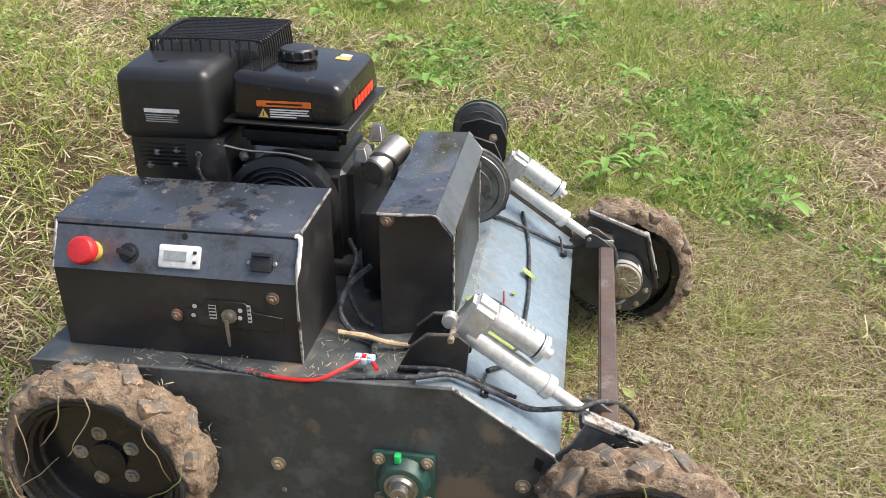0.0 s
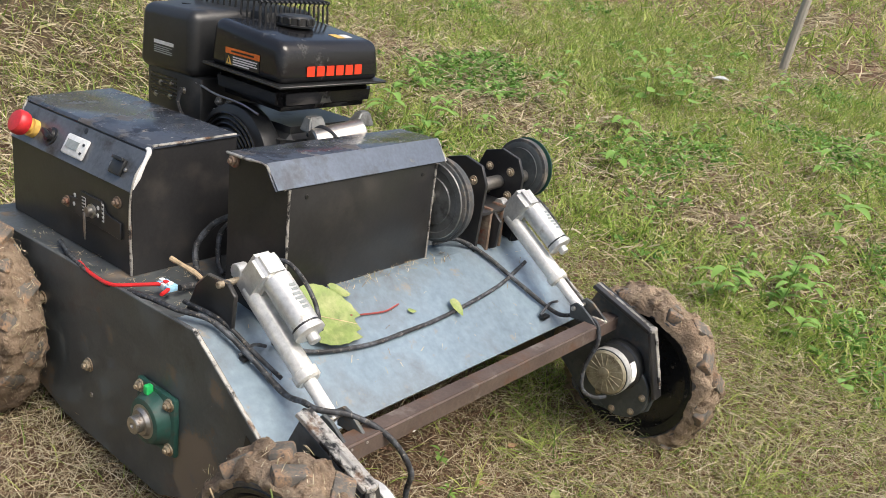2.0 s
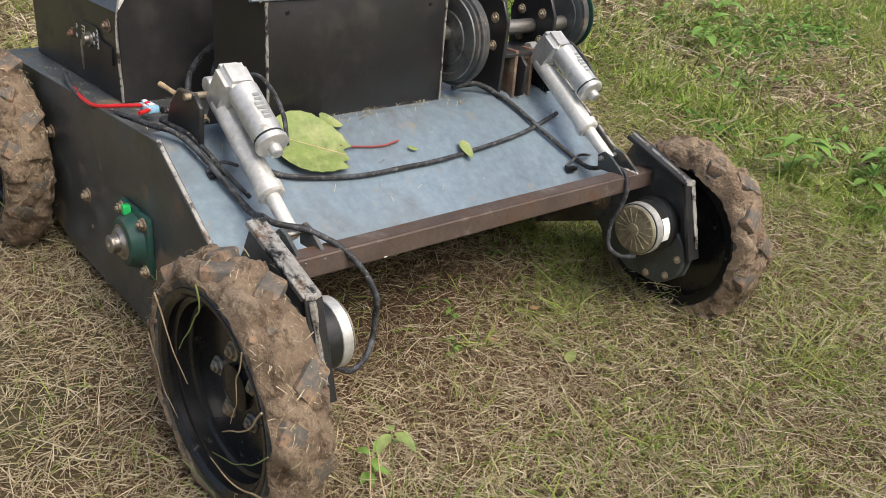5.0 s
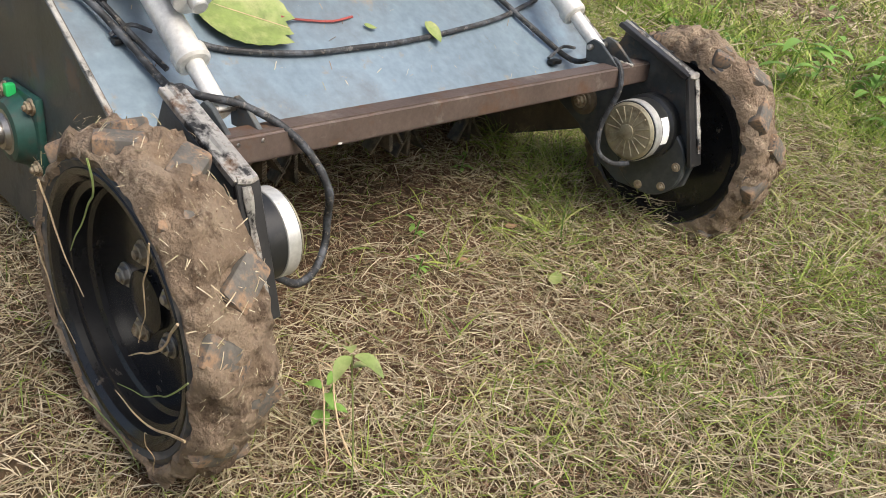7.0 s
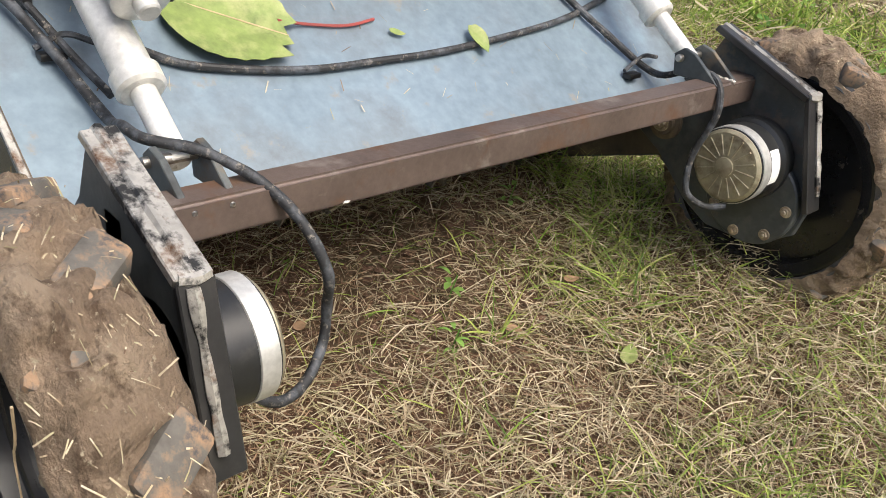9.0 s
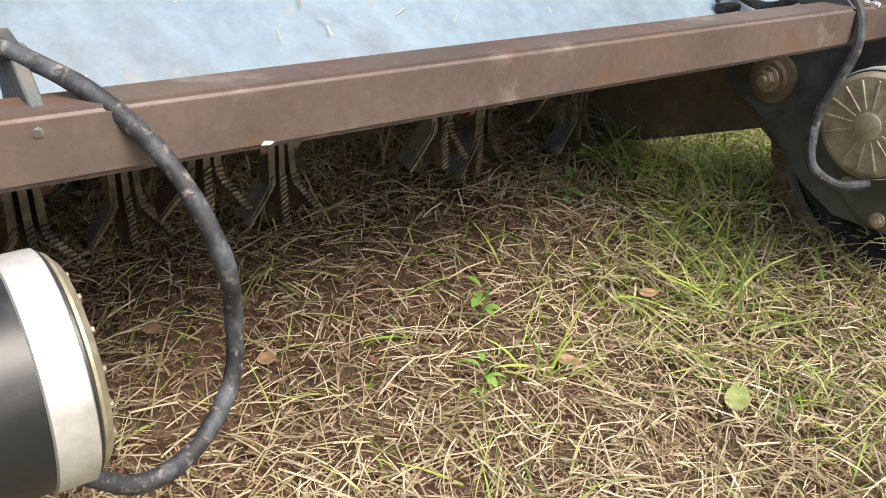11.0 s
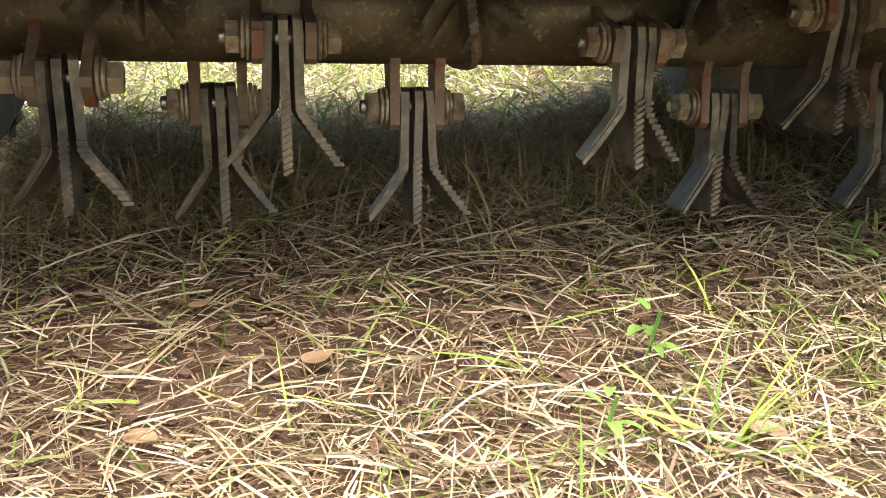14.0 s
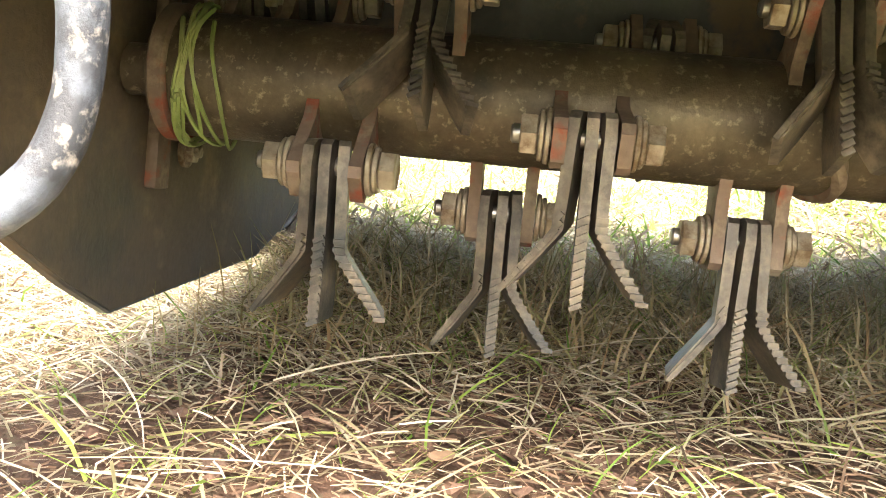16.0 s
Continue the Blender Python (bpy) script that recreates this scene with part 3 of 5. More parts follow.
def wheel_arm(side):
    """side 1: the near one, -1: the far one."""
    MX, MZ = (0.490, 0.205) if side > 0 else (0.466, 0.189)
    Y = (lambda y: y) if side > 0 else mirror_y
    def yy(a, b):
        return (min(Y(a), Y(b)), max(Y(a), Y(b)))
    web, edge = ((0.072, 0.082), (0.070, 0.104)) if side > 0 else ((0.062, 0.072), (0.058, 0.096))
    arm = part("wheel_arm", prism(ARM, *yy(*web), 0.0015), M_PLATE, mower, "black cut-steel wheel arm with weld beads")
    part("top_flange", prism([(0.352, 0.367), (0.358, 0.376), (0.533, 0.310), (0.527, 0.300)], *yy(*edge), 0.0015), M_EDGE if side > 0 else M_BLACK, arm, "scraped steel flange with bare weld" if side > 0 else "black painted flange")
    part("front_flange", prism([(0.527, 0.300), (0.534, 0.309), (0.583, 0.137), (0.573, 0.134)], *yy(*edge), 0.0015), M_BLACK, arm)
    part("corner_weld", hose([(0.5305, Y(edge[0] + 0.004), 0.3085), (0.534, Y(0.5 * (edge[0] + edge[1])), 0.3075), (0.5305, Y(edge[1] - 0.004), 0.3085)], 0.006, n=6, per=5, wobble=0.6), M_EDGE, arm, "pale weld at the flange corner")
    part("front_bead", hose([(0.5365 + 0.042 * f, Y(edge[0] + 0.013), 0.302 - 0.14 * f) for f in np.linspace(0, 1, 7)], 0.0055, n=6, per=5, wobble=0.7), M_EDGE, arm, "bright weld bead")
    boss = part("pivot_boss", lathe([(0.032, 0), (0.032, 0.008), (0.024, 0.010), (0.022, 0.016)], (0.288, Y(web[1]), 0.190), (0.288, Y(1.0), 0.190), n=28), M_MUDFILM, arm, "muddy round pivot boss")
    part("pivot_bolt", hexbolt((0.288, Y(web[1] + 0.016), 0.190), (0, side, 0), 0.012), M_BOLT, boss)
    rr = random.Random(4)
    part("weld_bead", hose([(0.356 + 0.174 * f, Y(edge[0] + 0.016), 0.3745 - 0.066 * f) for f in np.linspace(0, 1, 7)], 0.0055, n=6, per=6, wobble=0.5), M_EDGE, arm, "bright weld bead")
    mot = part("drive_motor", lathe([(0.062, 0), (0.066, 0.006), (0.066, 0.030), (0.060, 0.034), (0.060, 0.086), (0.057, 0.088)], (MX, Y(0.072), MZ), (MX, Y(0.2), MZ), n=48), M_SATIN, mower, "black round drive motor with a ribbed end cap")
    part("ring", lathe([(0.0600, 0), (0.0615, 0.001), (0.0615, 0.020), (0.058, 0.022)], (MX, Y(0.136), MZ), (MX, Y(0.2), MZ), n=48), M_ALU, mot, "bright aluminium ring")
    part("end_cap", lathe([(0.058, 0), (0.058, 0.004), (0.053, 0.008), (0.015, 0.010), (0.015, 0.013), (0.012, 0.014)], (MX, Y(0.157), MZ), (MX, Y(0.2), MZ), n=48), M_MOTORFACE, mot, "dull brassy end cap")
    for k in range(16):
        a = 2 * math.pi * k / 16
        rb = box(0.018, 0.050, -0.002, 0.002, -0.0015, 0.0015, 0.0006, seg=1)
        rb.transform(Matrix.Translation((MX, Y(0.1655), MZ)) @ Matrix.Rotation(a, 4, "Y"))
        part("cap_rib", rb, M_MOTORFACE, mot)
    if side < 0:
        bm = BM()
        ring = []
        for i in range(7):
            a = radians(52) * i / 6 - radians(15)
            ring.append([bm.verts.new((MX + 0.0608 * math.cos(a), Y(yv), MZ + 0.0608 * math.sin(a))) for yv in (0.110, 0.134)])
        for p, q in zip(ring, ring[1:]):
            bm.faces.new((p[0], p[1], q[1], q[0]))
        lb = part("printed_label", bm, M_LABEL, mot, "white printed motor label")
    gear = part("gear_housing", prism([(0.48 + 0.082 * math.cos(a), 0.125 + 0.080 * math.sin(a)) for a in np.linspace(0, 2 * math.pi, 40, endpoint=False)], *yy(0.0725, 0.088), 0.003), M_PLATE, mower, "dusty black round gear housing")
    for a in (-150, -100, -50, 0):
        part("bolt", hexbolt((0.48 + 0.066 * math.cos(radians(a)), Y(0.088), 0.125 + 0.066 * math.sin(radians(a))), (0, 1 if side > 0 else -1, 0), 0.007), M_BOLT, gear)
    # clevis for the actuator's rod
    clev = part("rod_clevis", prism([(0.352, 0.306), (0.347, 0.338), (0.362, 0.350), (0.382, 0.345), (0.432, 0.309)], *yy(0.130, 0.138), 0.001), M_PLATE, mower, "dark steel clevis ears with bright welds")
    part("ear", prism([(0.352, 0.306), (0.347, 0.338), (0.362, 0.350), (0.382, 0.345), (0.432, 0.309)], *yy(0.178, 0.186), 0.001), M_PLATE, clev)
    bm = BM()
    for i in range(14):
        for ye in (0.139, 0.177):
            bmesh.ops.create_icosphere(bm, subdivisions=1, radius=0.004 + rr.uniform(-0.001, 0.001), matrix=Matrix.Translation((0.392 + 0.038 * i / 13, Y(ye), 0.309)))
    part("weld", bm, M_STEEL, clev, "bright weld", stuff=True)
    part("pin", cyl((0.360, Y(0.122), 0.334), (0.360, Y(0.194), 0.334), 0.006, n=14), M_STEEL, clev)


wheel_arm(1)
wheel_arm(-1)


# linear actuators
def actuator(yc, label):
    d = Vector((0.822, 0, -0.57)).normalized()
    n = Vector((0.57, 0, 0.822)).normalized()
    s = Vector((0.100, yc, 0.508))
    act = part("actuator", cyl(s + d * 0.01, s + d * 0.225, 0.0215, n=32, bevel=0.003), M_ROD, mower, label)
    part("collar", lathe([(0.021, 0), (0.026, 0.002), (0.026, 0.02), (0.022, 0.024)], s + d * 0.207, s + d * 0.3, n=32), M_ROD, act)
    part("rod", cyl(s + d * 0.22, s + d * 0.318, 0.0135, n=24), M_ROD, act, "pale extended rod")
    gb = BM()
    a = s + n * 0.022 + Vector((0, 0.006, 0))
    pts = [a + d * u + n * v + Vector((0, w, 0)) for u in (-0.02, 0.045) for v in (-0.042, 0.058) for w in (-0.026, 0.034)]
    part("gear_case", hull(pts, 0.012), M_ALU, act, "cast aluminium gear case")
    mc = s + n * 0.056 + Vector((0, 0.016, 0))
    can = part("motor_can", lathe([(0.024, 0), (0.0285, 0.004), (0.0285, 0.118), (0.031, 0.120), (0.031, 0.128), (0.026, 0.131), (0.012, 0.132), (0.012, 0.146), (0.010, 0.148)], mc + d * 0.035, mc + d * 0.3, n=32), M_ALU, act, "silver motor can with faded sticker")
    part("seam", lathe([(0.0287, 0), (0.0289, 0.001), (0.0289, 0.003), (0.0287, 0.004)], mc + d * 0.146, mc + d * 0.3, n=32), M_SATIN, can)
    bm = BM()
    rr = random.Random(2)
    c0 = mc + d * 0.09
    for i in range(6):
        p = c0 + d * (0.010 * i - 0.02) + n * 0.0292
        bm = box(-0.003, 0.003, -0.010 + rr.uniform(0, 0.005), 0.008, -0.0003, 0.0003, 0, bm)
        for vtx in bm.verts[-8:]:
            vtx.co = p + d * vtx.co.x + Vector((0, vtx.co.y, 0)) + n * (vtx.co.z - 0.03 * vtx.co.y ** 2 * 600 * 0.03)
    part("faded_print", bm, M_LCD, can, "worn faded print")
    part("rear_eye", cyl(s - d * 0.03 + Vector((0, -0.012, 0)), s - d * 0.03 + Vector((0, 0.012, 0)), 0.016, n=20), M_ALU, act)
    part("power_lead", hose([mc + d * 0.16 + Vector((0, 0.03, -0.005)), mc + d * 0.10 + Vector((0, 0.052, 0.0)), mc + d * 0.03 + Vector((0, 0.055, 0.0)), mc - d * 0.02 + Vector((0, 0.04, -0.02)), s + Vector((-0.04, 0.02, -0.03))], 0.0045, n=8), M_CABLE, act, "black power lead")


actuator(0.160, "silver linear actuator with pale extended rod")
actuator(1.012, "silver linear actuator with pale extended rod")

# actuator mounts
for ya, yb, long_ in ((0.112, 0.122, 1), (0.196, 0.206, 0), (0.952, 0.962, 0), (1.055, 1.065, 1)):
    mnt = part("actuator_mount", prism([(-0.03, 0.418), (0.0, 0.48), (0.035, 0.512), (0.10, 0.516), (0.122, 0.497), (0.115, 0.425), (0.095, 0.415)], ya, yb, 0.0015), M_BLACK, mower, "black welded actuator mounting plate")
    part("edge_weld", prism([(0.0, 0.480), (0.035, 0.512), (0.10, 0.516), (0.10, 0.5185), (0.034, 0.5145), (-0.002, 0.481)], ya + 0.001, yb - 0.001, 0), M_STEEL, mnt, "bare grey edge")
for yc in (0.16, 1.012):
    part("mount_bolt", cyl((0.085, yc - 0.06, 0.523 - 0.012), (0.085, yc + 0.06, 0.523 - 0.012), 0.007, n=12), M_BOLT, mower)

# bearing housing of the rotor on each side plate
def bearing(side):
    Y = (lambda y: y) if side > 0 else mirror_y
    o = -1 if side > 0 else 1
    yp = Y(0.036)
    br = part("bearing_housing", box(-0.066, 0.066, min(yp, yp + o * 0.014), max(yp, yp + o * 0.014), AX - 0.066, AX + 0.066, 0.006), M_GREEN, mower, "dark green cast flange bearing")
    part("boss", lathe([(0.060, 0), (0.052, 0.018), (0.047, 0.028), (0.042, 0.030)], (0, yp + o * 0.010, AX), (0, yp + o, AX), n=40), M_GREEN, br)
    part("bearing_insert", lathe([(0.036, 0), (0.036, 0.004), (0.030, 0.005), (0.026, 0.012)], (0, yp + o * 0.036, AX), (0, yp + o, AX), n=32), M_STEEL, br, "bright bearing insert")
    part("shaft_end", lathe([(0.0185, 0), (0.0185, 0.026), (0.0165, 0.028), (0.006, 0.028), (0.004, 0.024)], (0, yp + o * 0.036, AX), (0, yp + o, AX), n=32), M_STEEL, br, "turned steel shaft end")
    for dx, dz in ((-0.05, -0.05), (0.05, -0.05), (0.05, 0.05), (-0.05, 0.05)):
        part("bolt", hexbolt((dx, yp + o * 0.014, AX + dz), (0, o, 0), 0.010), M_BOLT, br)
    part("grease_cap", box(-0.016, -0.002, min(yp + o * 0.014, yp + o * 0.03), max(yp + o * 0.014, yp + o * 0.03), AX + 0.052, AX + 0.072, 0.003), M_BRIGHTGREEN, br, "bright green plastic cap")
    bm = None
    for i in range(4):
        bm = box(0.046, 0.052, min(yp + o * 0.0135, yp + o * 0.0155), max(yp + o * 0.0135, yp + o * 0.0155), AX - 0.03 + i * 0.013, AX - 0.021 + i * 0.013, 0, bm)
    part("cast_marks", bm, M_GREEN, br)


bearing(1)
bearing(-1)

# rotor with flails
rotor = part("rotor", lathe([(0.02, 0), (0.02, 0.03), (0.047, 0.031), (0.047, 1.029), (0.02, 1.03), (0.02, 1.06)], (0, 0.055, AX), (0, 2, AX), n=48), M_TUBE, mower, "muddy steel rotor tube with hanging flails")
part("weld_seam", hose([(0.047 * math.sin(a) + 0.0, 0.574 + 0.006 * math.sin(3 * a), AX + 0.047 * math.cos(a)) for a in np.linspace(0.3, 3.6, 14)], 0.006, n=6, per=3, wobble=0.4), M_LUG, rotor, "rough rusty weld round the tube")
part("end_collar", lathe([(0.049, 0), (0.052, 0.002), (0.052, 0.012), (0.049, 0.014)], (0, 0.088, AX), (0, 2, AX), n=40), M_LUG, rotor)


def flail_blade(p, way, bent, rr):
    """A flat steel knife that hangs from p; bent: -1, 0 or 1 bends its lower half to a side."""
    bm2 = bmesh.new()
    W, T = 0.038, 0.0078
    rows = []
    prof = [(-0.018, 0.55), (-0.014, 0.85), (0.0, 1.0), (0.035, 0.92), (0.058, 0.92), (0.064, 0.95), (0.078, 1.0), (0.094, 1.06), (0.107, 1.10)]
    for s, wf in prof:
        off = bent * (0.001 + 0.64 * max(0.0, s - 0.056) ** 2 / (max(0.0, s - 0.056) + 0.004))
        th = T * (1.0 if s < 0.1 else 0.8)
        for_w = W * wf / 2
        drop = s - (0.10 * max(0.0, s - 0.055) if bent else 0)
        rows.append([bm2.verts.new((xx, off + tt, -drop)) for xx, tt in ((-for_w, -th / 2), (for_w, -th / 2), (for_w, th / 2), (-for_w, th / 2))])
    for a, b in zip(rows, rows[1:]):
        for i in range(4):
            bm2.faces.new((a[i], a[(i + 1) % 4], b[(i + 1) % 4], b[i]))
    bm2.faces.new(rows[0])
    bm2.faces.new(rows[-1][::-1])
    # notched front edge: little raised teeth along the cutting edges
    for k in range(11):
        s = 0.050 + k * 0.0056
        off = bent * (0.001 + 0.64 * max(0.0, s - 0.056) ** 2 / (max(0.0, s - 0.056) + 0.004))
        drop = s - (0.10 * max(0.0, s - 0.055) if bent else 0)
        wf = 0.47 if s < 0.064 else 0.47 + (s - 0.064) * 1.9
        c = Matrix.Translation((W * wf + 0.0012, off, -drop)) @ Matrix.Rotation(radians(-30 * bent + 28), 4, "X") @ Matrix.Diagonal((0.0042, T * 1.06, 0.0031, 1))
        bmesh.ops.create_cube(bm2, size=1, matrix=c)
    lean = Matrix.Rotation(rr.uniform(-0.10, 0.10), 4, "Y") @ Matrix.Rotation(rr.uniform(-0.04, 0.04), 4, "X") @ Matrix.Rotation(rr.uniform(-0.10, 0.10) + bent * 0.16, 4, "Z")
    bm2.transform(Matrix.Translation(p) @ Matrix.Rotation(way, 4, "Y") @ lean)
    return bm2


def flail_set(y, angle, hang=0.0, seed=0, rust=0):
    """Two lugs on the tube at y and the angle (degrees from straight down towards the front), a bolt and three knives."""
    rr = random.Random(seed)
    a = radians(angle)
    out = Vector((math.sin(a), 0, -math.cos(a)))
    side = Vector((math.cos(a), 0, math.sin(a)))
    c = Vector((0, y, AX))
    piv = c + out * 0.086
    for s in (-1, 1):
        bm = BM()
        prof = [(0.040, -0.022), (0.054, -0.016), (0.102, -0.017), (0.107, -0.011), (0.107, 0.011), (0.102, 0.017), (0.054, 0.016), (0.040, 0.022)]
        lo = [bm.verts.new(c + out * u + side * v + Vector((0, s * 0.0165, 0))) for u, v in prof]
        hi = [bm.verts.new(c + out * u + side * v + Vector((0, s * 0.0255, 0))) for u, v in prof]
        bm.faces.new(lo)
        bm.faces.new(hi[::-1])
        for i in range(8):
            bm.faces.new((lo[i], hi[i], hi[(i + 1) % 8], lo[(i + 1) % 8]))
        part("lug", bm, M_LUG, rotor, "rusty welded lug")
    bm = cyl(piv - Vector((0, 0.052, 0)), piv + Vector((0, 0.040, 0)), 0.0065, n=14)
    part("bolt_shank", bm, M_STEEL, rotor)
    for y0, y1, r in ((-0.030, -0.0265, 0.0185), (-0.034, -0.0305, 0.017), (0.0262, 0.030, 0.0185), (0.0305, 0.034, 0.016)):
        part("washer", cyl(piv + Vector((0, y0, 0)), piv + Vector((0, y1, 0)), r, n=22, bevel=0.0008), M_BOLT, rotor, "muddy zinc washer")
    part("nut", cyl(piv + Vector((0, -0.046, 0)), piv + Vector((0, -0.0345, 0)), 0.0145, n=6, bevel=0.001), M_BOLT, rotor, "muddy hexagon nut")
    part("bolt_head", cyl(piv + Vector((0, 0.0345, 0)), piv + Vector((0, 0.046, 0)), 0.0145, n=6, bevel=0.001), M_BOLT, rotor, "muddy hexagon bolt head")
    for b in (-1, 0, 1):
        part("knife", flail_blade(piv + Vector((0, b * 0.0083, 0)), radians(hang) + rr.uniform(-0.04, 0.04), b, rr), M_BLADE, rotor, "worn notched flail knife", angle=30)


for i, (y, ang, hang) in enumerate((
        (0.231, 46, 0), (0.349, -14, 0), (0.404, 72, 0), (0.527, 1, 0), (0.707, 72, 6), (0.838, 2, -4), (0.908, 92, 5), (1.026, 4, 0), (0.140, -140, 30),
        (0.288, 150, -24), (0.560, 150, -22), (0.790, 155, -24), (0.460, -135, 30), (0.640, -140, 30), (0.965, -135, 30), (0.190, -150, 30))):
    flail_set(y, ang, hang, i)
# grass wound on the tube's end
gw = BM()
rr = random.Random(8)
for k in range(10):
    yk = 0.108 + rr.uniform(0, 0.030)
    a0 = rr.uniform(-0.8, 0.6)
    pts = [(0.0515 * math.cos(a) + 0.001 * k / 16, yk + 0.006 * math.sin(2 * a + k), AX + (0.0515 + 0.001 * (k % 4)) * math.sin(a)) for a in np.linspace(a0 + 1.2, a0 - 1.6, 8)]
    gw = hose(pts, 0.0016, gw, n=4, per=3)
part("wound_grass", gw, M_LEAF, rotor, "green grass wound round the tube end")

# wheels
def wheel(hub, seed):
    hx, hy, hz = hub                   # hy: outer face of the rim
    R, RL, Wd = 0.204, 0.172, 0.112
    w = part("wheel", lathe([(0.02, 0.0), (0.150, 0.0), (0.158, 0.004), (0.160, 0.012), (0.02, 0.012)], (hx, hy + 0.060, hz), (hx, hy + 1, hz), n=48), M_RIM, mower, "muddy wheel with a deep black rim")
    at_origin(w, hub)
    bm = bmesh.new()
    prof = [(RL + 0.006, -0.003), (RL + 0.004, -0.006), (RL - 0.004, -0.005), (RL - 0.012, 0.004), (RL - 0.013, 0.016), (RL - 0.022, 0.020), (RL - 0.024, 0.045), (RL - 0.030, 0.050), (RL - 0.031, 0.066), (RL - 0.024, 0.070), (RL - 0.020, 0.108), (RL - 0.002, 0.116), (RL + 0.006, 0.114), (RL - 0.004, 0.100), (RL - 0.010, 0.066), (RL - 0.006, 0.02)]
    n = 72
    rings = [[bm.verts.new((hx + r * math.cos(2 * math.pi * i / n), hy + h, hz + r * math.sin(2 * math.pi * i / n))) for i in range(n)] for r, h in prof]
    for a, b in zip(rings, rings[1:] + rings[:1]):
        for i in range(n):
            bm.faces.new((a[i], a[(i + 1) % n], b[(i + 1) % n], b[i]))
    part("rim", bm, M_RIM, w, "gloss black deep-dish rim")
    # tyre carcass
    bm = bmesh.new()
    prof = [(RL - 0.002, -0.001), (RL + 0.012, -0.006), (R - 0.018, -0.008), (R - 0.006, 0.002), (R - 0.002, 0.030), (R, 0.056), (R - 0.002, 0.082), (R - 0.006, 0.110), (R - 0.018, 0.120), (RL + 0.012, 0.118), (RL - 0.002, 0.113)]
    rings = [[bm.verts.new((hx + r * math.cos(2 * math.pi * i / n), hy + h, hz + r * math.sin(2 * math.pi * i / n))) for i in range(n)] for r, h in prof]
    for a, b in zip(rings, rings[1:] + rings[:1]):
        for i in range(n):
            bm.faces.new((a[i], a[(i + 1) % n], b[(i + 1) % n], b[i]))
    ty = part("tyre", bm, M_RUBBER, w, "black rubber tyre with bar tread")
    bar0 = box(-0.021, 0.021, -0.036, 0.036, -0.012, 0.0175, 0.007, seg=2)
    bar_me = None
    for k in range(18):
        a = 2 * math.pi * k / 18
        sgn = 1 if k % 2 else -1
        pose_m = Matrix.Translation((0, 0.056 + sgn * 0.026, 0)) @ Matrix.Rotation(a, 4, "Y") @ Matrix.Translation((0, 0, R)) @ Matrix.Rotation(sgn * 0.6, 4, "Z")
        if bar_me is None:
            first = finish("tread_bar", bar0, M_LUGPAD)
            bar_me = first.data
            ob = first
        else:
            ob = new("tread_bar", bar_me)
        ob.parent = w
        ob.matrix_basis = pose_m
    # dried mud on tread and shoulders
    bm = bmesh.new()
    n2 = 300
    keys = [(-0.020, -0.006), (-0.012, -0.012), (-0.004, -0.008), (0.006, 0.004), (0.011, 0.018), (0.013, 0.036), (0.013, 0.056), (0.013, 0.076), (0.011, 0.094), (0.006, 0.108), (-0.005, 0.119), (-0.026, 0.123)]
    prof = []
    for (r0, h0), (r1, h1) in zip(keys, keys[1:]):
        for u in (0.0, 0.5):
            prof.append((R + r0 + (r1 - r0) * u, h0 + (h1 - h0) * u))
    prof.append((R + keys[-1][0], keys[-1][1]))
    rings = []
    for r, h in prof:
        ring = []
        for i in range(n2):
            a = 2 * math.pi * i / n2
            p = Vector((math.cos(a) * R, h + seed, math.sin(a) * R))
            k = noise.noise(p * 10) * 0.013 + noise.noise(p * 26) * 0.010 + noise.noise(p * 70) * 0.006 + noise.noise(p * 160) * 0.002 - 0.002
            lump = max(0.0, noise.noise(p * 6 + Vector((9, 0, 0)))) * 0.034 - 0.006 * abs(noise.noise(p * 40))
            chunk = 0.011 * ease(noise.noise(p * 18 + Vector((0, 0, 4))), 0.06, 0.16)
            edge = 0.6 if h < -0.004 or h > 0.114 else 1.0
            q = r + (k + lump + chunk) * edge
            ring.append(bm.verts.new((hx + q * math.cos(a), hy + h + noise.noise(p * 33 + Vector((0, 5, 0))) * 0.005, hz + q * math.sin(a))))
        rings.append(ring)
    for a, b in zip(rings, rings[1:]):
        for i in range(n2):
            bm.faces.new((a[i], a[(i + 1) % n2], b[(i + 1) % n2], b[i]))
    part("mud_crust", bm, M_MUD, w, "thick cracked brown mud crust with straw", angle=60)
    # roots and grass hanging over the rim
    rr = random.Random(seed * 31)
    for k in range(9):
        a = rr.uniform(0, 2 * math.pi)
        pts = []
        p = Vector((hx + (R - 0.006) * math.cos(a), hy - 0.016, hz + (R - 0.006) * math.sin(a)))
        way = Vector((-math.cos(a) * 0.5 + rr.uniform(-0.5, 0.5), rr.uniform(-0.12, 0.05), -0.9 if math.sin(a) > -0.2 else rr.uniform(-0.2, 0.5))).normalized()
        for s in range(7):
            pts.append(p.copy())
            p = p + way * rr.uniform(0.018, 0.036)
            p.y = min(p.y, hy - 0.010)
            way = (way + Vector((rr.uniform(-0.5, 0.5), rr.uniform(-0.1, 0.1), rr.uniform(-0.4, 0.35)))).normalized()
        part("hanging_root", hose(pts, rr.uniform(0.0010, 0.0022), n=5, per=4, taper=0.4), M_STICK if k % 3 else M_LEAF, w, "thin pale root hanging over the rim" if k % 3 else "green grass stem hanging over the rim")
    # straw stuck in the mud
    rr = random.Random(seed * 7 + 1)
    bm = bmesh.new()
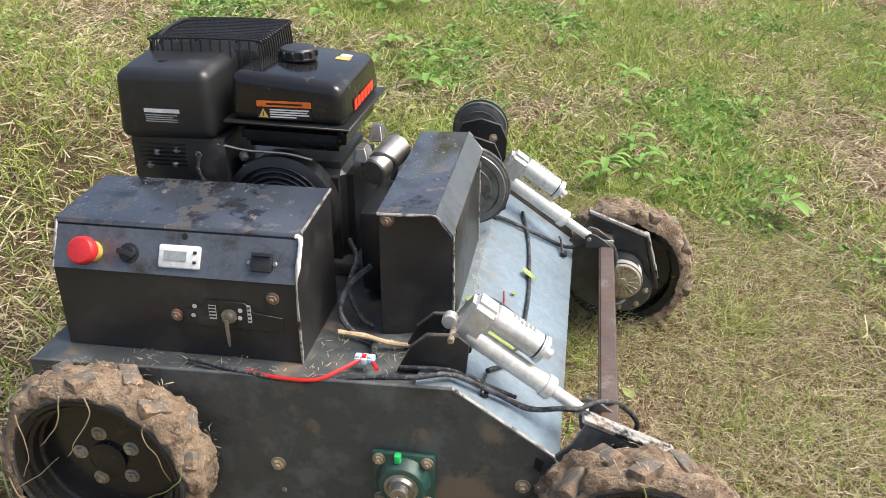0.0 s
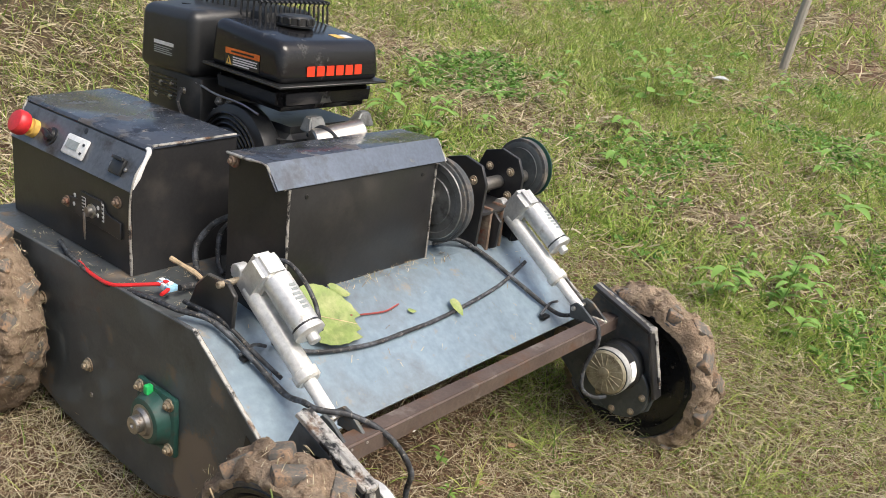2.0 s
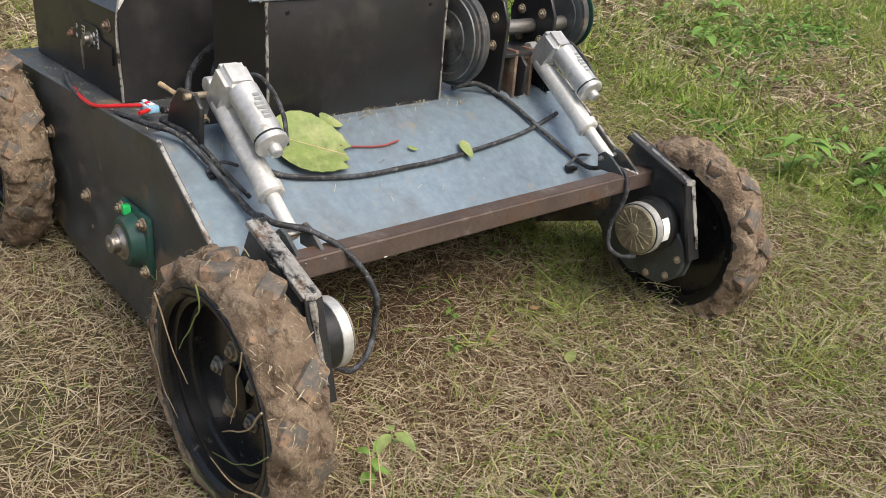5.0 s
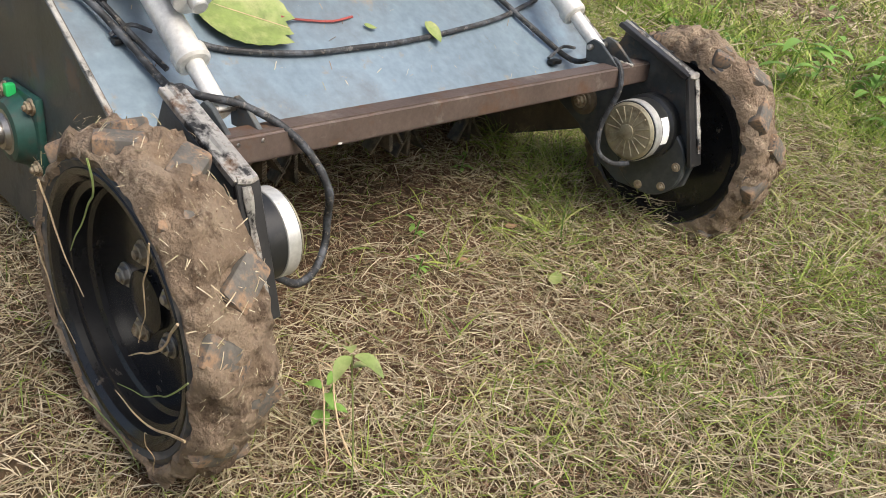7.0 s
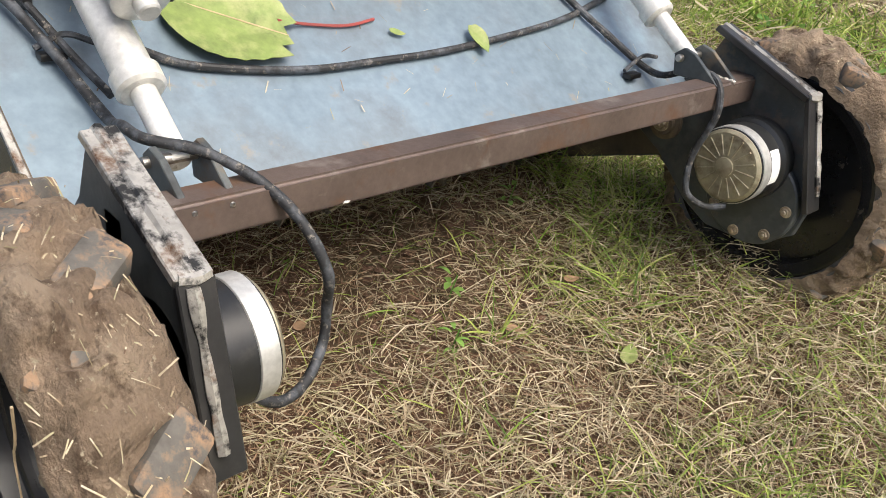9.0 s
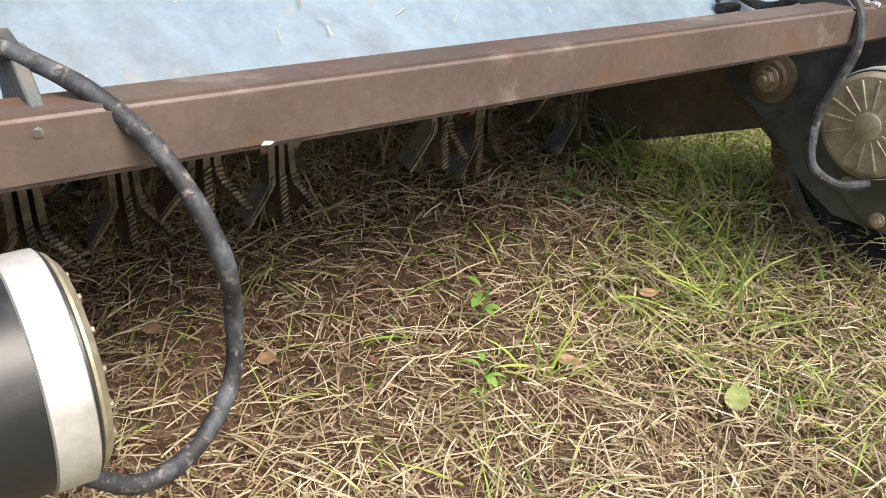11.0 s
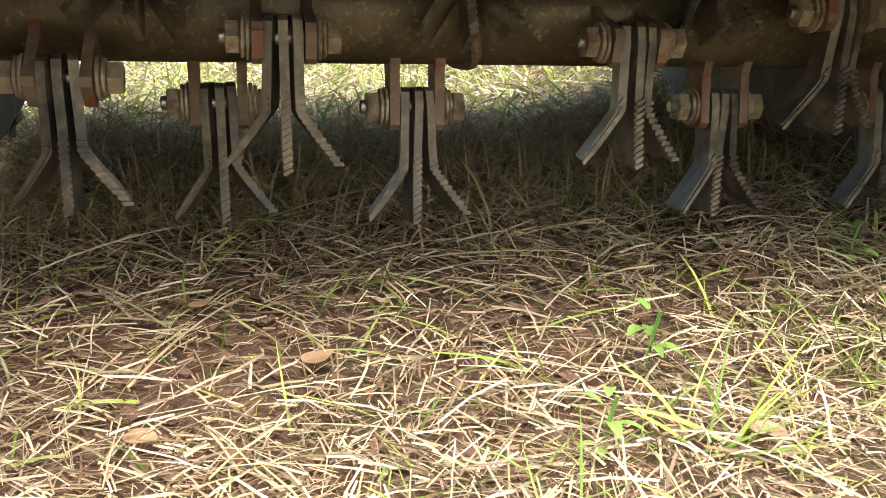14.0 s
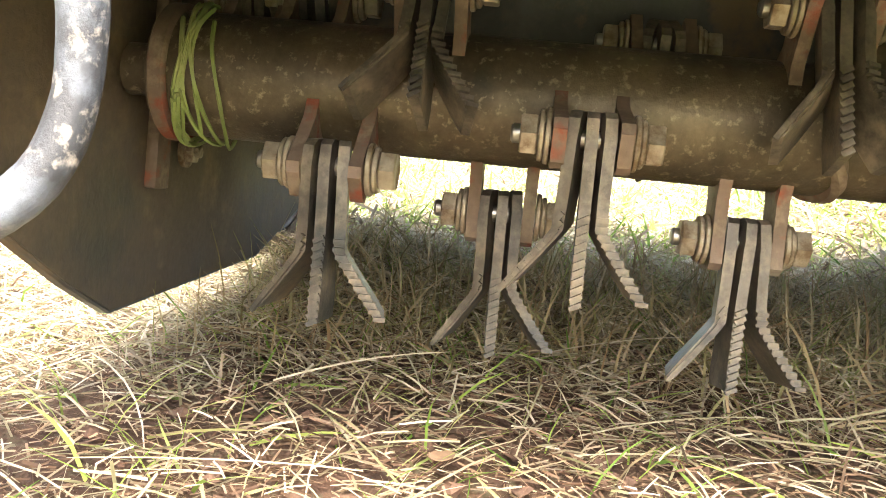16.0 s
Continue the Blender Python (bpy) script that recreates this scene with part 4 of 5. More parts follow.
    for k in range(560):
        a, h = rr.uniform(0, 2 * math.pi), rr.uniform(-0.012, 0.118)
        q = R + 0.015 + rr.uniform(0, 0.016) - (0.014 if h < 0 or h > 0.105 else 0)
        c = Vector((hx + q * math.cos(a), hy + h, hz + q * math.sin(a)))
        nrm = Vector((math.cos(a), 0, math.sin(a)))
        t = Vector((-math.sin(a), 0, math.cos(a))) * math.cos(rr.uniform(0, 6.3)) + Vector((0, 1, 0)) * math.sin(rr.uniform(0, 6.3)) + nrm * rr.uniform(-0.1, 0.55)
        t.normalize()
        s = t.cross(nrm).normalized() * rr.uniform(0.0003, 0.0008)
        ln = 0.005 + 0.024 * rr.random() ** 2
        e0, e1 = c - t * ln / 2, c + t * ln / 2
        mid = c + nrm * 0.001
        bm.faces.new([bm.verts.new(v) for v in (e0 - s, e0 + s, mid + s, mid - s)])
        v = [bm.verts.new(v) for v in (mid - s, mid + s, e1 + s, e1 - s)]
        bm.faces.new(v)
    part("stuck_straw", bm, M_STRAW, w, "bits of dry straw in the mud", stuff=True)
    part("hub_boss", lathe([(0.040, 0), (0.040, 0.010), (0.030, 0.014), (0.014, 0.015)], (hx, hy + 0.060, hz), (hx, hy - 1, hz), n=32), M_RIM, w)
    for k in range(5):
        a = 2 * math.pi * k / 5 + 0.5
        part("wheel_bolt", hexbolt((hx + 0.062 * math.cos(a), hy + 0.060, hz + 0.062 * math.sin(a)), (0, -1, 0), 0.0125), M_BOLT if k % 2 else M_STEEL, w, "dull wheel bolt")
    return w


w0 = wheel((0.474, -0.062, 0.148), 1)
w1 = wheel((-0.615, -0.084, 0.242), 2)
w0.scale = w1.scale = (1, 0.80, 1)
flip = Matrix.Rotation(math.pi, 4, "Z")
copy_thing(w0, Matrix.Translation((0.474, mirror_y(-0.062) - YC, 0.146)) @ flip @ Matrix.Rotation(2.1, 4, "Y"))
copy_thing(w1, Matrix.Translation((-0.615, mirror_y(-0.084) - YC, 0.242)) @ flip @ Matrix.Rotation(0.9, 4, "Y"))
for y0, y1 in ((0.03, 0.3), (mirror_y(0.3), mirror_y(0.03))):
    part("axle", cyl((-0.615, y0, 0.236), (-0.615, y1, 0.236), 0.03), M_PLATE, mower)
for y0, y1 in ((-0.002, 0.063), (mirror_y(0.063), mirror_y(-0.002))):
    part("wheel_axle", cyl((0.47, y0, 0.158), (0.47, y1, 0.158), 0.028), M_PLATE, mower)

# control box
CB = [(0.112, 0.418), (0.112, 0.605), (0.160, 0.693), (0.375, 0.700), (0.375, 0.418)]
cb = part("control_box", prism([(a, b) for a, b in CB], -0.752, -0.226, 0.002, axis="x"), M_BLACK, mower, "black welded steel control box with red button")
part("lid", prism([(0.153, 0.689), (0.1585, 0.6975), (0.378, 0.7045), (0.378, 0.7005), (0.162, 0.6935), (0.157, 0.687)], -0.756, -0.222, 0.0005, axis="x"), M_BLACKTOP, cb, "dusty black lid with the sky's reflection in its colour")
part("panel", prism([(0.1115, 0.606), (0.1095, 0.6055), (0.1525, 0.685), (0.1545, 0.684)], -0.750, -0.228, 0.0003, axis="x"), M_PANEL, cb, "slanted dark panel with sky sheen in its colour")
for pts in ([(-0.2265, 0.1105, 0.420), (-0.2265, 0.1105, 0.605), (-0.2265, 0.157, 0.692)], [(-0.7515, 0.1105, 0.605), (-0.7515, 0.157, 0.692)], [(-0.224, 0.16, 0.700), (-0.224, 0.37, 0.706)]):
    part("seam_edge", hose(pts, 0.003, n=6, per=6, wobble=0.5), M_EDGE, cb, "scraped bare weld seam")
part("scuffed_corner", hose([(-0.236, 0.155, 0.692), (-0.225, 0.152, 0.688), (-0.224, 0.138, 0.662), (-0.226, 0.124, 0.632), (-0.228, 0.115, 0.612)], 0.0045, n=6, per=5, wobble=0.6), M_LABEL, cb, "white scuffed corner")
NP = Vector((0, -0.87, 0.49)).normalized()


def on_panel(x, v):
    """A point on the slanted panel, v metres up its slope from the middle."""
    return Vector((x, 0.1315, 0.6455)) + Vector((0, 0.477, 0.879)) * v


p = on_panel(-0.665, -0.008)
es = part("emergency_button", lathe([(0.022, 0), (0.022, 0.014), (0.014, 0.015), (0.014, 0.026)], p, p + NP), M_YELLOW, cb, "yellow collar of a red mushroom button")
part("button_head", lathe([(0.020, 0), (0.027, 0.003), (0.030, 0.012), (0.029, 0.024), (0.025, 0.029), (0.015, 0.031)], p + NP * 0.024, p + NP), M_RED, es, "red mushroom head")
p = on_panel(-0.585, -0.006)
kn = part("switch_knob", lathe([(0.021, 0), (0.021, 0.004), (0.016, 0.005), (0.015, 0.012)], p, p + NP), M_SATIN, cb, "black rotary switch")
kb = box(-0.019, 0.019, -0.0055, 0.0055, 0, 0.012, 0.002)
tilt = NP.to_track_quat("Z", "X").to_matrix().to_4x4()
kb.transform(Matrix.Translation(p + NP * 0.010) @ tilt @ Matrix.Rotation(radians(75), 4, "Z"))
part("grip", kb, M_SATIN, kn)


def flat_on_panel(x, v, w, h, t, bevel=0.002, lift=0.0):
    b = box(-w / 2, w / 2, -h / 2, h / 2, 0, t, bevel)
    ex, ez = Vector((1, 0, 0)), NP
    ey = ez.cross(ex)
    m = Matrix((ex, ey, ez)).transposed().to_4x4()
    b.transform(Matrix.Translation(on_panel(x, v) + NP * lift) @ m)
    return b


di = part("display", flat_on_panel(-0.474, -0.006, 0.090, 0.048, 0.008, 0.005), M_WHITE, cb, "white battery display")
part("screen", flat_on_panel(-0.482, -0.005, 0.048, 0.020, 0.002, 0, 0.0075), M_LCD, di, "grey screen")
for v in (0.004, -0.016):
    part("key", flat_on_panel(-0.440, v, 0.007, 0.006, 0.002, 0, 0.0075), M_SATIN, di)
so = part("socket", flat_on_panel(-0.300, -0.006, 0.044, 0.038, 0.010, 0.004), M_SATIN, cb, "black round socket with a flap")
part("flap", flat_on_panel(-0.300, 0.010, 0.040, 0.008, 0.008, 0.002, 0.008), M_SATIN, so)
for x in (-0.328, -0.273):
    part("screw", cyl(on_panel(x, -0.007), on_panel(x, -0.007) + NP * 0.005, 0.005, n=12), M_STEEL, so)
part("lid_hole", cyl(on_panel(-0.468, 0.036), on_panel(-0.468, 0.036) + NP * 0.0012, 0.007, n=14), M_DARKPRINT, cb)
ks = part("switch_plate", prism([(-0.475, 0.497), (-0.475, 0.531), (-0.440, 0.533), (-0.425, 0.556), (-0.340, 0.556), (-0.322, 0.535), (-0.262, 0.527), (-0.262, 0.490)], 0.107, 0.112, 0.001), M_SATIN, cb, "black engine switch plate with key")
part("lock", lathe([(0.016, 0), (0.016, 0.006), (0.011, 0.007), (0.011, 0.016)], (-0.374, 0.108, 0.524), (-0.374, -1, 0.524), n=24), M_STEEL, ks, "chrome key lock")
part("key", prism([(-0.378, 0.524), (-0.370, 0.524), (-0.369, 0.486), (-0.371, 0.462), (-0.375, 0.462), (-0.377, 0.486)], 0.086, 0.0885, 0.0004), M_STEEL, ks, "ignition key")
for x0, x1, z0, z1 in ((-0.418, -0.402, 0.513, 0.546), (-0.335, -0.327, 0.511, 0.552)):
    lb = part("print_label", box(x0, x1, 0.1062, 0.1070, z0, z1, 0), M_LABEL, ks, "white printed label")
    b = None
    for k in range(4):
        b = box(x0 + 0.001, x1 - 0.001, 0.1056, 0.1061, z0 + 0.004 + k * (z1 - z0) / 4.3, z0 + 0.008 + k * (z1 - z0) / 4.3, 0, b)
    part("print_bars", b, M_DARKPRINT, lb)
for x, z in ((-0.453, 0.518), (-0.448, 0.540), (-0.350, 0.538), (-0.352, 0.520)):
    part("print_dot", lathe([(0.005, 0), (0.005, 0.0006)], (x, 0.1068, z), (x, -1, z), None, 14), M_LABEL, ks)
for x, z in ((-0.491, 0.513), (-0.279, 0.570)):
    part("bolt", hexbolt((x, 0.112, z), (0, -1, 0), 0.010), M_LUG, cb, "rusty bolt")

# drive cover (belt hood)
HD = [(-0.090, 0.418), (-0.090, 0.708), (0.028, 0.712), (0.063, 0.668), (0.063, 0.418)]
bm = bmesh.new()
def hood_y(x, s):
    f = max(0.0, min(1.0, (x - 0.02) / 0.043))
    return (0.250 + 0.034 * f) if s else (0.764 - 0.030 * f)
lo = [bm.verts.new((x, hood_y(x, 1), z)) for x, z in HD]
hi = [bm.verts.new((x, hood_y(x, 0), z)) for x, z in HD]
bm.faces.new(lo)
bm.faces.new(hi[::-1])
for i in range(5):
    bm.faces.new((lo[i], hi[i], hi[(i + 1) % 5], lo[(i + 1) % 5]))
bmesh.ops.recalc_face_normals(bm, faces=bm.faces)
bmesh.ops.bevel(bm, geom=bm.edges[:], offset=0.002, segments=1, affect="EDGES")
hd = part("drive_cover", bm, M_BLACK, mower, "black welded belt cover with bare seams")
part("top_sheet", prism([(-0.092, 0.7085), (-0.092, 0.7125), (0.0285, 0.7165), (0.0665, 0.6685), (0.0635, 0.6665), (0.028, 0.7125)], 0.246, 0.768, 0.0005), M_BLACKTOP, hd, "dusty black top sheet with slanted front, tinted like reflected sky")
for pts in ([(0.0635, 0.285, 0.425), (0.064, 0.284, 0.55), (0.064, 0.283, 0.666)], [(0.065, 0.272, 0.668), (0.045, 0.252, 0.694), (0.029, 0.247, 0.714), (-0.03, 0.2455, 0.712), (-0.09, 0.2455, 0.711)], [(0.0635, 0.734, 0.425), (0.064, 0.735, 0.666)], [(0.067, 0.765, 0.669), (0.029, 0.768, 0.716)]):
    part("weld_seam", hose(pts, 0.0032, n=6, per=10, wobble=0.7), M_EDGE, hd, "rough bare weld seam")
# thin overlay on the slope, coloured as if mirroring the sky
part("front_slope", prism([(0.0300, 0.7168), (0.0312, 0.7178), (0.0680, 0.6705), (0.0668, 0.6690)], 0.250, 0.765, 0), M_SLOPE, hd, "slanted front sheet, blue-grey from painted sky reflection")
for y in (0.33, 0.69):
    part("hole", cyl((0.0625, y, 0.645), (0.0650, y, 0.645), 0.005, n=12), M_DARKPRINT, hd)
part("bolt", hexbolt((-0.07, 0.249, 0.698), (0, -1, 0), 0.011), M_LUG, hd, "rusty bolt")

# pulleys and countershaft beside the cover
pz, px = 0.560, 0.030
pl = part("pulley", lathe([(0.05, 0), (0.095, 0.001), (0.104, 0.006), (0.104, 0.012), (0.090, 0.022), (0.104, 0.032), (0.104, 0.040), (0.100, 0.042), (0.05, 0.040)], (px, 0.772, pz), (px, 2, pz), n=56), M_PLATE, mower, "large dark belt pulley with a worn bright face")
part("worn_face", lathe([(0.030, 0), (0.082, 0.0), (0.084, 0.002), (0.082, 0.004), (0.03, 0.004)], (px, 0.813, pz), (px, 2, pz), n=48), M_STEEL, pl, "bright worn ring")
part("near_face", lathe([(0.03, 0), (0.060, 0.0), (0.062, 0.003), (0.080, 0.003), (0.083, 0.0), (0.097, 0.0), (0.099, 0.003), (0.03, 0.004)], (px, 0.769, pz), (px, 2, pz), n=56), M_GREYCAST, pl, "grey machined pulley face")
part("belt", lathe([(0.106, 0), (0.110, 0.002), (0.110, 0.014), (0.106, 0.016)], (px, 0.784, pz), (px, 2, pz), n=48), M_RUBBER, mower, "black drive belt")
part("countershaft", cyl((px, 0.70, pz + 0.01), (px, 1.22, pz + 0.01), 0.018), M_STEEL, mower, "bright countershaft")
for y in (0.895, 1.055):
    bp = part("shaft_bearing_plate", prism([(-0.035, 0.418), (-0.045, 0.60), (-0.025, 0.645), (0.03, 0.660), (0.085, 0.645), (0.105, 0.60), (0.095, 0.418)], y - 0.005, y + 0.005, 0.001), M_BLACK, mower, "black upright bearing plate")
    part("flange", lathe([(0.05, 0), (0.05, 0.006), (0.034, 0.010), (0.034, 0.022)], (px, y + 0.005, pz + 0.01), (px, 2, pz + 0.01), n=32), M_GREEN, bp, "dark green flange bearing")
    for dx, dz in ((-0.035, 0.035), (0.035, 0.035), (0.035, -0.03), (-0.035, -0.03)):
        part("bolt", hexbolt((px + dx, y - 0.005, pz + 0.01 + dz), (0, -1, 0), 0.009), M_BOLT, bp)
for x0, x1, y0, y1, z1 in ((0.060, 0.100, 0.935, 0.945, 0.53), (0.060, 0.100, 0.99, 1.0, 0.53)):
    part("bearing_foot", box(x0, x1, y0, y1, 0.415, z1, 0.002), M_LUG, mower, "rusty bracket foot")
part("bracket_top", box(-0.01, 0.10, 0.90, 1.05, 0.515, 0.525, 0.002), M_BLACK, mower)
op = part("outer_pulley", lathe([(0.02, 0), (0.060, 0.001), (0.060, 0.006), (0.072, 0.008), (0.078, 0.012), (0.066, 0.022), (0.078, 0.033), (0.076, 0.038), (0.02, 0.036)], (px - 0.02, 1.165, pz + 0.025), (px - 0.02, 2, pz + 0.025), n=48), M_PLATE, mower, "dark outer belt pulley")
part("belt", lathe([(0.074, 0), (0.083, 0.002), (0.083, 0.018), (0.074, 0.020)], (px - 0.02, 1.175, pz + 0.025), (px - 0.02, 2, pz + 0.025), n=48), M_RUBBER, op, "black belt")
part("guard_rim", lathe([(0.082, 0), (0.085, 0.001), (0.085, 0.004), (0.082, 0.005)], (px - 0.02, 1.206, pz + 0.025), (px - 0.02, 2, pz + 0.025), n=48), M_GREEN, op, "green painted rim")

def rounded(low, top, r):
    """A soft-edged block between a lower and an upper four-cornered outline."""
    b = bmesh.new()
    lo = [b.verts.new(p) for p in low]
    hi = [b.verts.new(p) for p in top]
    b.faces.new(lo[::-1])
    b.faces.new(hi)
    for k in range(4):
        b.faces.new((lo[k], lo[(k + 1) % 4], hi[(k + 1) % 4], hi[k]))
    bmesh.ops.recalc_face_normals(b, faces=b.faces)
    bmesh.ops.bevel(b, geom=b.edges[:], offset=r, segments=5, affect="EDGES", profile=0.5)
    return b


# engine
eng = part("engine", hull([(x, y, z) for x in (-0.62, -0.22) for y in (0.52, 0.80) for z in (0.418, 0.70)], 0.03), M_SATIN, mower, "black single-cylinder petrol engine")
bm = hull([(-0.478, 0.484, 0.812), (-0.216, 0.484, 0.806), (-0.216, 0.800, 0.806), (-0.478, 0.800, 0.812), (-0.470, 0.490, 0.748), (-0.222, 0.490, 0.742), (-0.222, 0.795, 0.742), (-0.470, 0.795, 0.748)], 0.018)
tk = part("fuel_tank", bm, M_PLASTIC, eng, "gloss black fuel tank with red lettering")
part("tank_top", rounded([(-0.488, 0.478, 0.813), (-0.210, 0.478, 0.809), (-0.206, 0.806, 0.809), (-0.488, 0.806, 0.813)], [(-0.476, 0.484, 0.930), (-0.222, 0.486, 0.905), (-0.218, 0.798, 0.905), (-0.476, 0.798, 0.930)], 0.024), M_PLASTIC, eng, "gloss black tank shell with dust")
part("tank_flange", hull([(-0.500, 0.468, z) for z in (0.812, 0.819)] + [(-0.200, 0.468, z) for z in (0.804, 0.811)] + [(-0.193, 0.815, z) for z in (0.804, 0.811)] + [(-0.500, 0.815, z) for z in (0.812, 0.819)], 0.003), M_SATIN, eng, "grey-edged tank seam flange")
cp = part("fuel_cap", lathe([(0.046, 0), (0.047, 0.004), (0.044, 0.006), (0.044, 0.022), (0.040, 0.026), (0.015, 0.027)], (-0.368, 0.650, 0.922), (-0.368, 0.650, 2), n=32), M_SATIN, eng, "ribbed black fuel cap")
for k in range(12):
    a = 2 * math.pi * k / 12
    part("cap_ridge", box(-0.368 + 0.045 * math.cos(a) - 0.004, -0.368 + 0.045 * math.cos(a) + 0.004, 0.650 + 0.045 * math.sin(a) - 0.004, 0.650 + 0.045 * math.sin(a) + 0.004, 0.928, 0.944, 0.002, seg=1), M_SATIN, eng)
# stickers
def sticker(name, x0, x1, z0, z1, y, mat, label, thick=0.0008):
    return part(name, box(x0, x1, y - thick, y, z0, z1, 0), mat, eng, label)


ys = 0.4795
sticker("warning_strip", -0.418, -0.290, 0.852, 0.866, ys, M_ORANGE, "orange warning strip")
part("strip_print", box(-0.395, -0.310, ys - 0.0014, ys - 0.0009, 0.857, 0.861, 0), M_DARKPRINT, eng)
sticker("warning_panel", -0.418, -0.290, 0.824, 0.851, ys, M_DARKPRINT, "black warning panel with white print")
bm = None
for k in range(4):
    bm = box(-0.388, -0.296 - (0.03 if k == 3 else 0.004 * (k % 2)), ys - 0.0014, ys - 0.0009, 0.8275 + 0.0056 * (3 - k), 0.8306 + 0.0056 * (3 - k), 0, bm)
part("warning_lines", bm, M_LABEL, eng, "white unreadable print lines")
part("warning_triangle", prism([(-0.415, 0.827), (-0.392, 0.827), (-0.4035, 0.848)], ys - 0.0014, ys - 0.0009, 0), M_YELLOW, eng, "yellow warning triangle")
part("triangle_mark", box(-0.4045, -0.4025, ys - 0.002, ys - 0.0015, 0.831, 0.841, 0), M_DARKPRINT, eng)
def tank_z(x):
    return 0.930 - 0.0985 * (x + 0.476) + 0.0004


for nm, x0, x1, y0, y1, mt in (("yellow_sticker", -0.290, -0.255, 0.69, 0.715, M_YELLOW), ("white_sticker", -0.285, -0.258, 0.718, 0.742, M_LABEL)):
    part(nm, hull([(x, y, tank_z(x) + h) for x in (x0, x1) for y in (y0, y1) for h in (0, 0.001)]), mt, eng, "small sticker on the tank")
# red blocks on the tank front
xf = -0.2105
for k in range(6):
    y0 = 0.556 + k * 0.031
    part("red_block", box(xf, xf + 0.0012, y0, y0 + 0.024, 0.828, 0.852, 0), M_REDPRINT, eng, "plain red emblem block")
# air cleaner cover
ac = part("air_cleaner_cover", rounded([(-0.752, 0.450, 0.765), (-0.515, 0.450, 0.770), (-0.500, 0.70, 0.770), (-0.752, 0.70, 0.765)], [(-0.745, 0.456, 0.928), (-0.522, 0.456, 0.932), (-0.508, 0.70, 0.950), (-0.745, 0.70, 0.948)], 0.026), M_SATIN, eng, "satin black air cleaner cover")
part("cover_knob", lathe([(0.012, 0), (0.012, 0.006), (0.009, 0.007)], (-0.655, 0.53, 0.930), (-0.655, 0.53, 2), n=18), M_DARKPRINT, ac)
part("shroud", box(-0.735, -0.50, 0.468, 0.66, 0.56, 0.772, 0.008), M_SATIN, eng, "black engine shroud with slots")
bm = None
for k in range(6):
    bm = box(-0.715, -0.60, 0.4665, 0.4685, 0.70 + k * 0.010, 0.7045 + k * 0.010, 0, bm)
part("shroud_ribs", bm, M_PLASTIC, eng)
sticker("white_label", -0.680, -0.594, 0.834, 0.843, 0.4530, M_LABEL, "white label strip")
bm = None
for k in range(4):
    bm = box(-0.678, -0.600 - 0.012 * (k % 3 == 2), 0.4516, 0.4528, 0.812 + k * 0.005, 0.8145 + k * 0.005, 0, bm)
part("label_lines", bm, M_LCD, eng, "pale unreadable print lines")
# exhaust guard of bent wires
cage = part("exhaust_guard", hose([(-0.700, 0.80, 0.86), (-0.700, 0.80, 0.97), (-0.70, 0.62, 0.970), (-0.70, 0.60, 0.90)], 0.0035, n=6), M_SATIN, eng, "black wire exhaust guard")
for k in range(15):
    f = k / 14
    y = 0.600 + 0.225 * f
    part("guard_wire", hose([(-0.715, y, 0.90), (-0.715, y, 0.958 + 0.006 * math.sin(f * 3)), (-0.70, y, 0.970), (-0.46, y, 0.972), (-0.445, y, 0.958), (-0.440, y, 0.89)], 0.0030, n=6, per=4), M_SATIN, cage)
for x in (-0.70, -0.60, -0.50, -0.45):
    part("guard_bar", hose([(x, 0.598, 0.967), (x, 0.71, 0.969), (x, 0.826, 0.967)], 0.0030, n=6, per=3), M_SATIN, cage)
for k in range(12):
    x = -0.71 + 0.265 * k / 11
    part("guard_upright", hose([(x, 0.600, 0.969), (x, 0.598, 0.94), (x, 0.598, 0.90)], 0.0028, n=6, per=2), M_SATIN, cage)
part("muffler", box(-0.70, -0.46, 0.625, 0.80, 0.84, 0.945, 0.02), M_SATIN, eng, "dark sooty muffler")
# recoil housing, carburettor side and starter
rc = part("fan_housing", lathe([(0.135, 0), (0.14, 0.01), (0.135, 0.05), (0.11, 0.062), (0.04, 0.066)], (-0.385, 0.535, 0.595), (-0.385, -1, 0.595), n=48), M_SATIN, eng, "black recoil fan housing")
for k in range(6):
    r = 0.050 + 0.013 * k
    part("housing_rib", hose([(-0.385 + r * math.cos(a), 0.470, 0.595 + r * math.sin(a)) for a in np.linspace(0.3, 2.8, 9)], 0.0035, n=6, per=3), M_PLASTIC, rc)
st = part("starter_motor", cyl((-0.175, 0.555, 0.675), (-0.135, 0.68, 0.700), 0.036, n=32, bevel=0.004), M_STEEL, eng, "dull silver starter motor")
part("starter_clamp", hose([(-0.20, 0.56, 0.69), (-0.165, 0.575, 0.716), (-0.125, 0.59, 0.69), (-0.13, 0.58, 0.65)], 0.006, n=8), M_SATIN, eng)
rr = random.Random(12)
for k in range(9):
    x = rr.uniform(-0.70, -0.22)
    z = rr.uniform(0.67, 0.745)
    part("fastener", hexbolt((x, 0.475 if x < -0.5 else 0.505, z), (0, -1, 0), 0.009), M_STEEL, eng)
part("throttle_rod", hose([(-0.52, 0.47, 0.76), (-0.45, 0.478, 0.744), (-0.36, 0.486, 0.738), (-0.30, 0.49, 0.725)], 0.003, n=6), M_STEEL, eng, "thin linkage rod")
part("fuel_pipe", hose([(-0.56, 0.455, 0.74), (-0.565, 0.448, 0.70), (-0.55, 0.46, 0.66), (-0.50, 0.47, 0.64)], 0.005, n=8), M_CABLE, eng)
part("bracket", box(-0.470, -0.420, 0.485, 0.490, 0.690, 0.705, 0.002), M_ALU, eng)
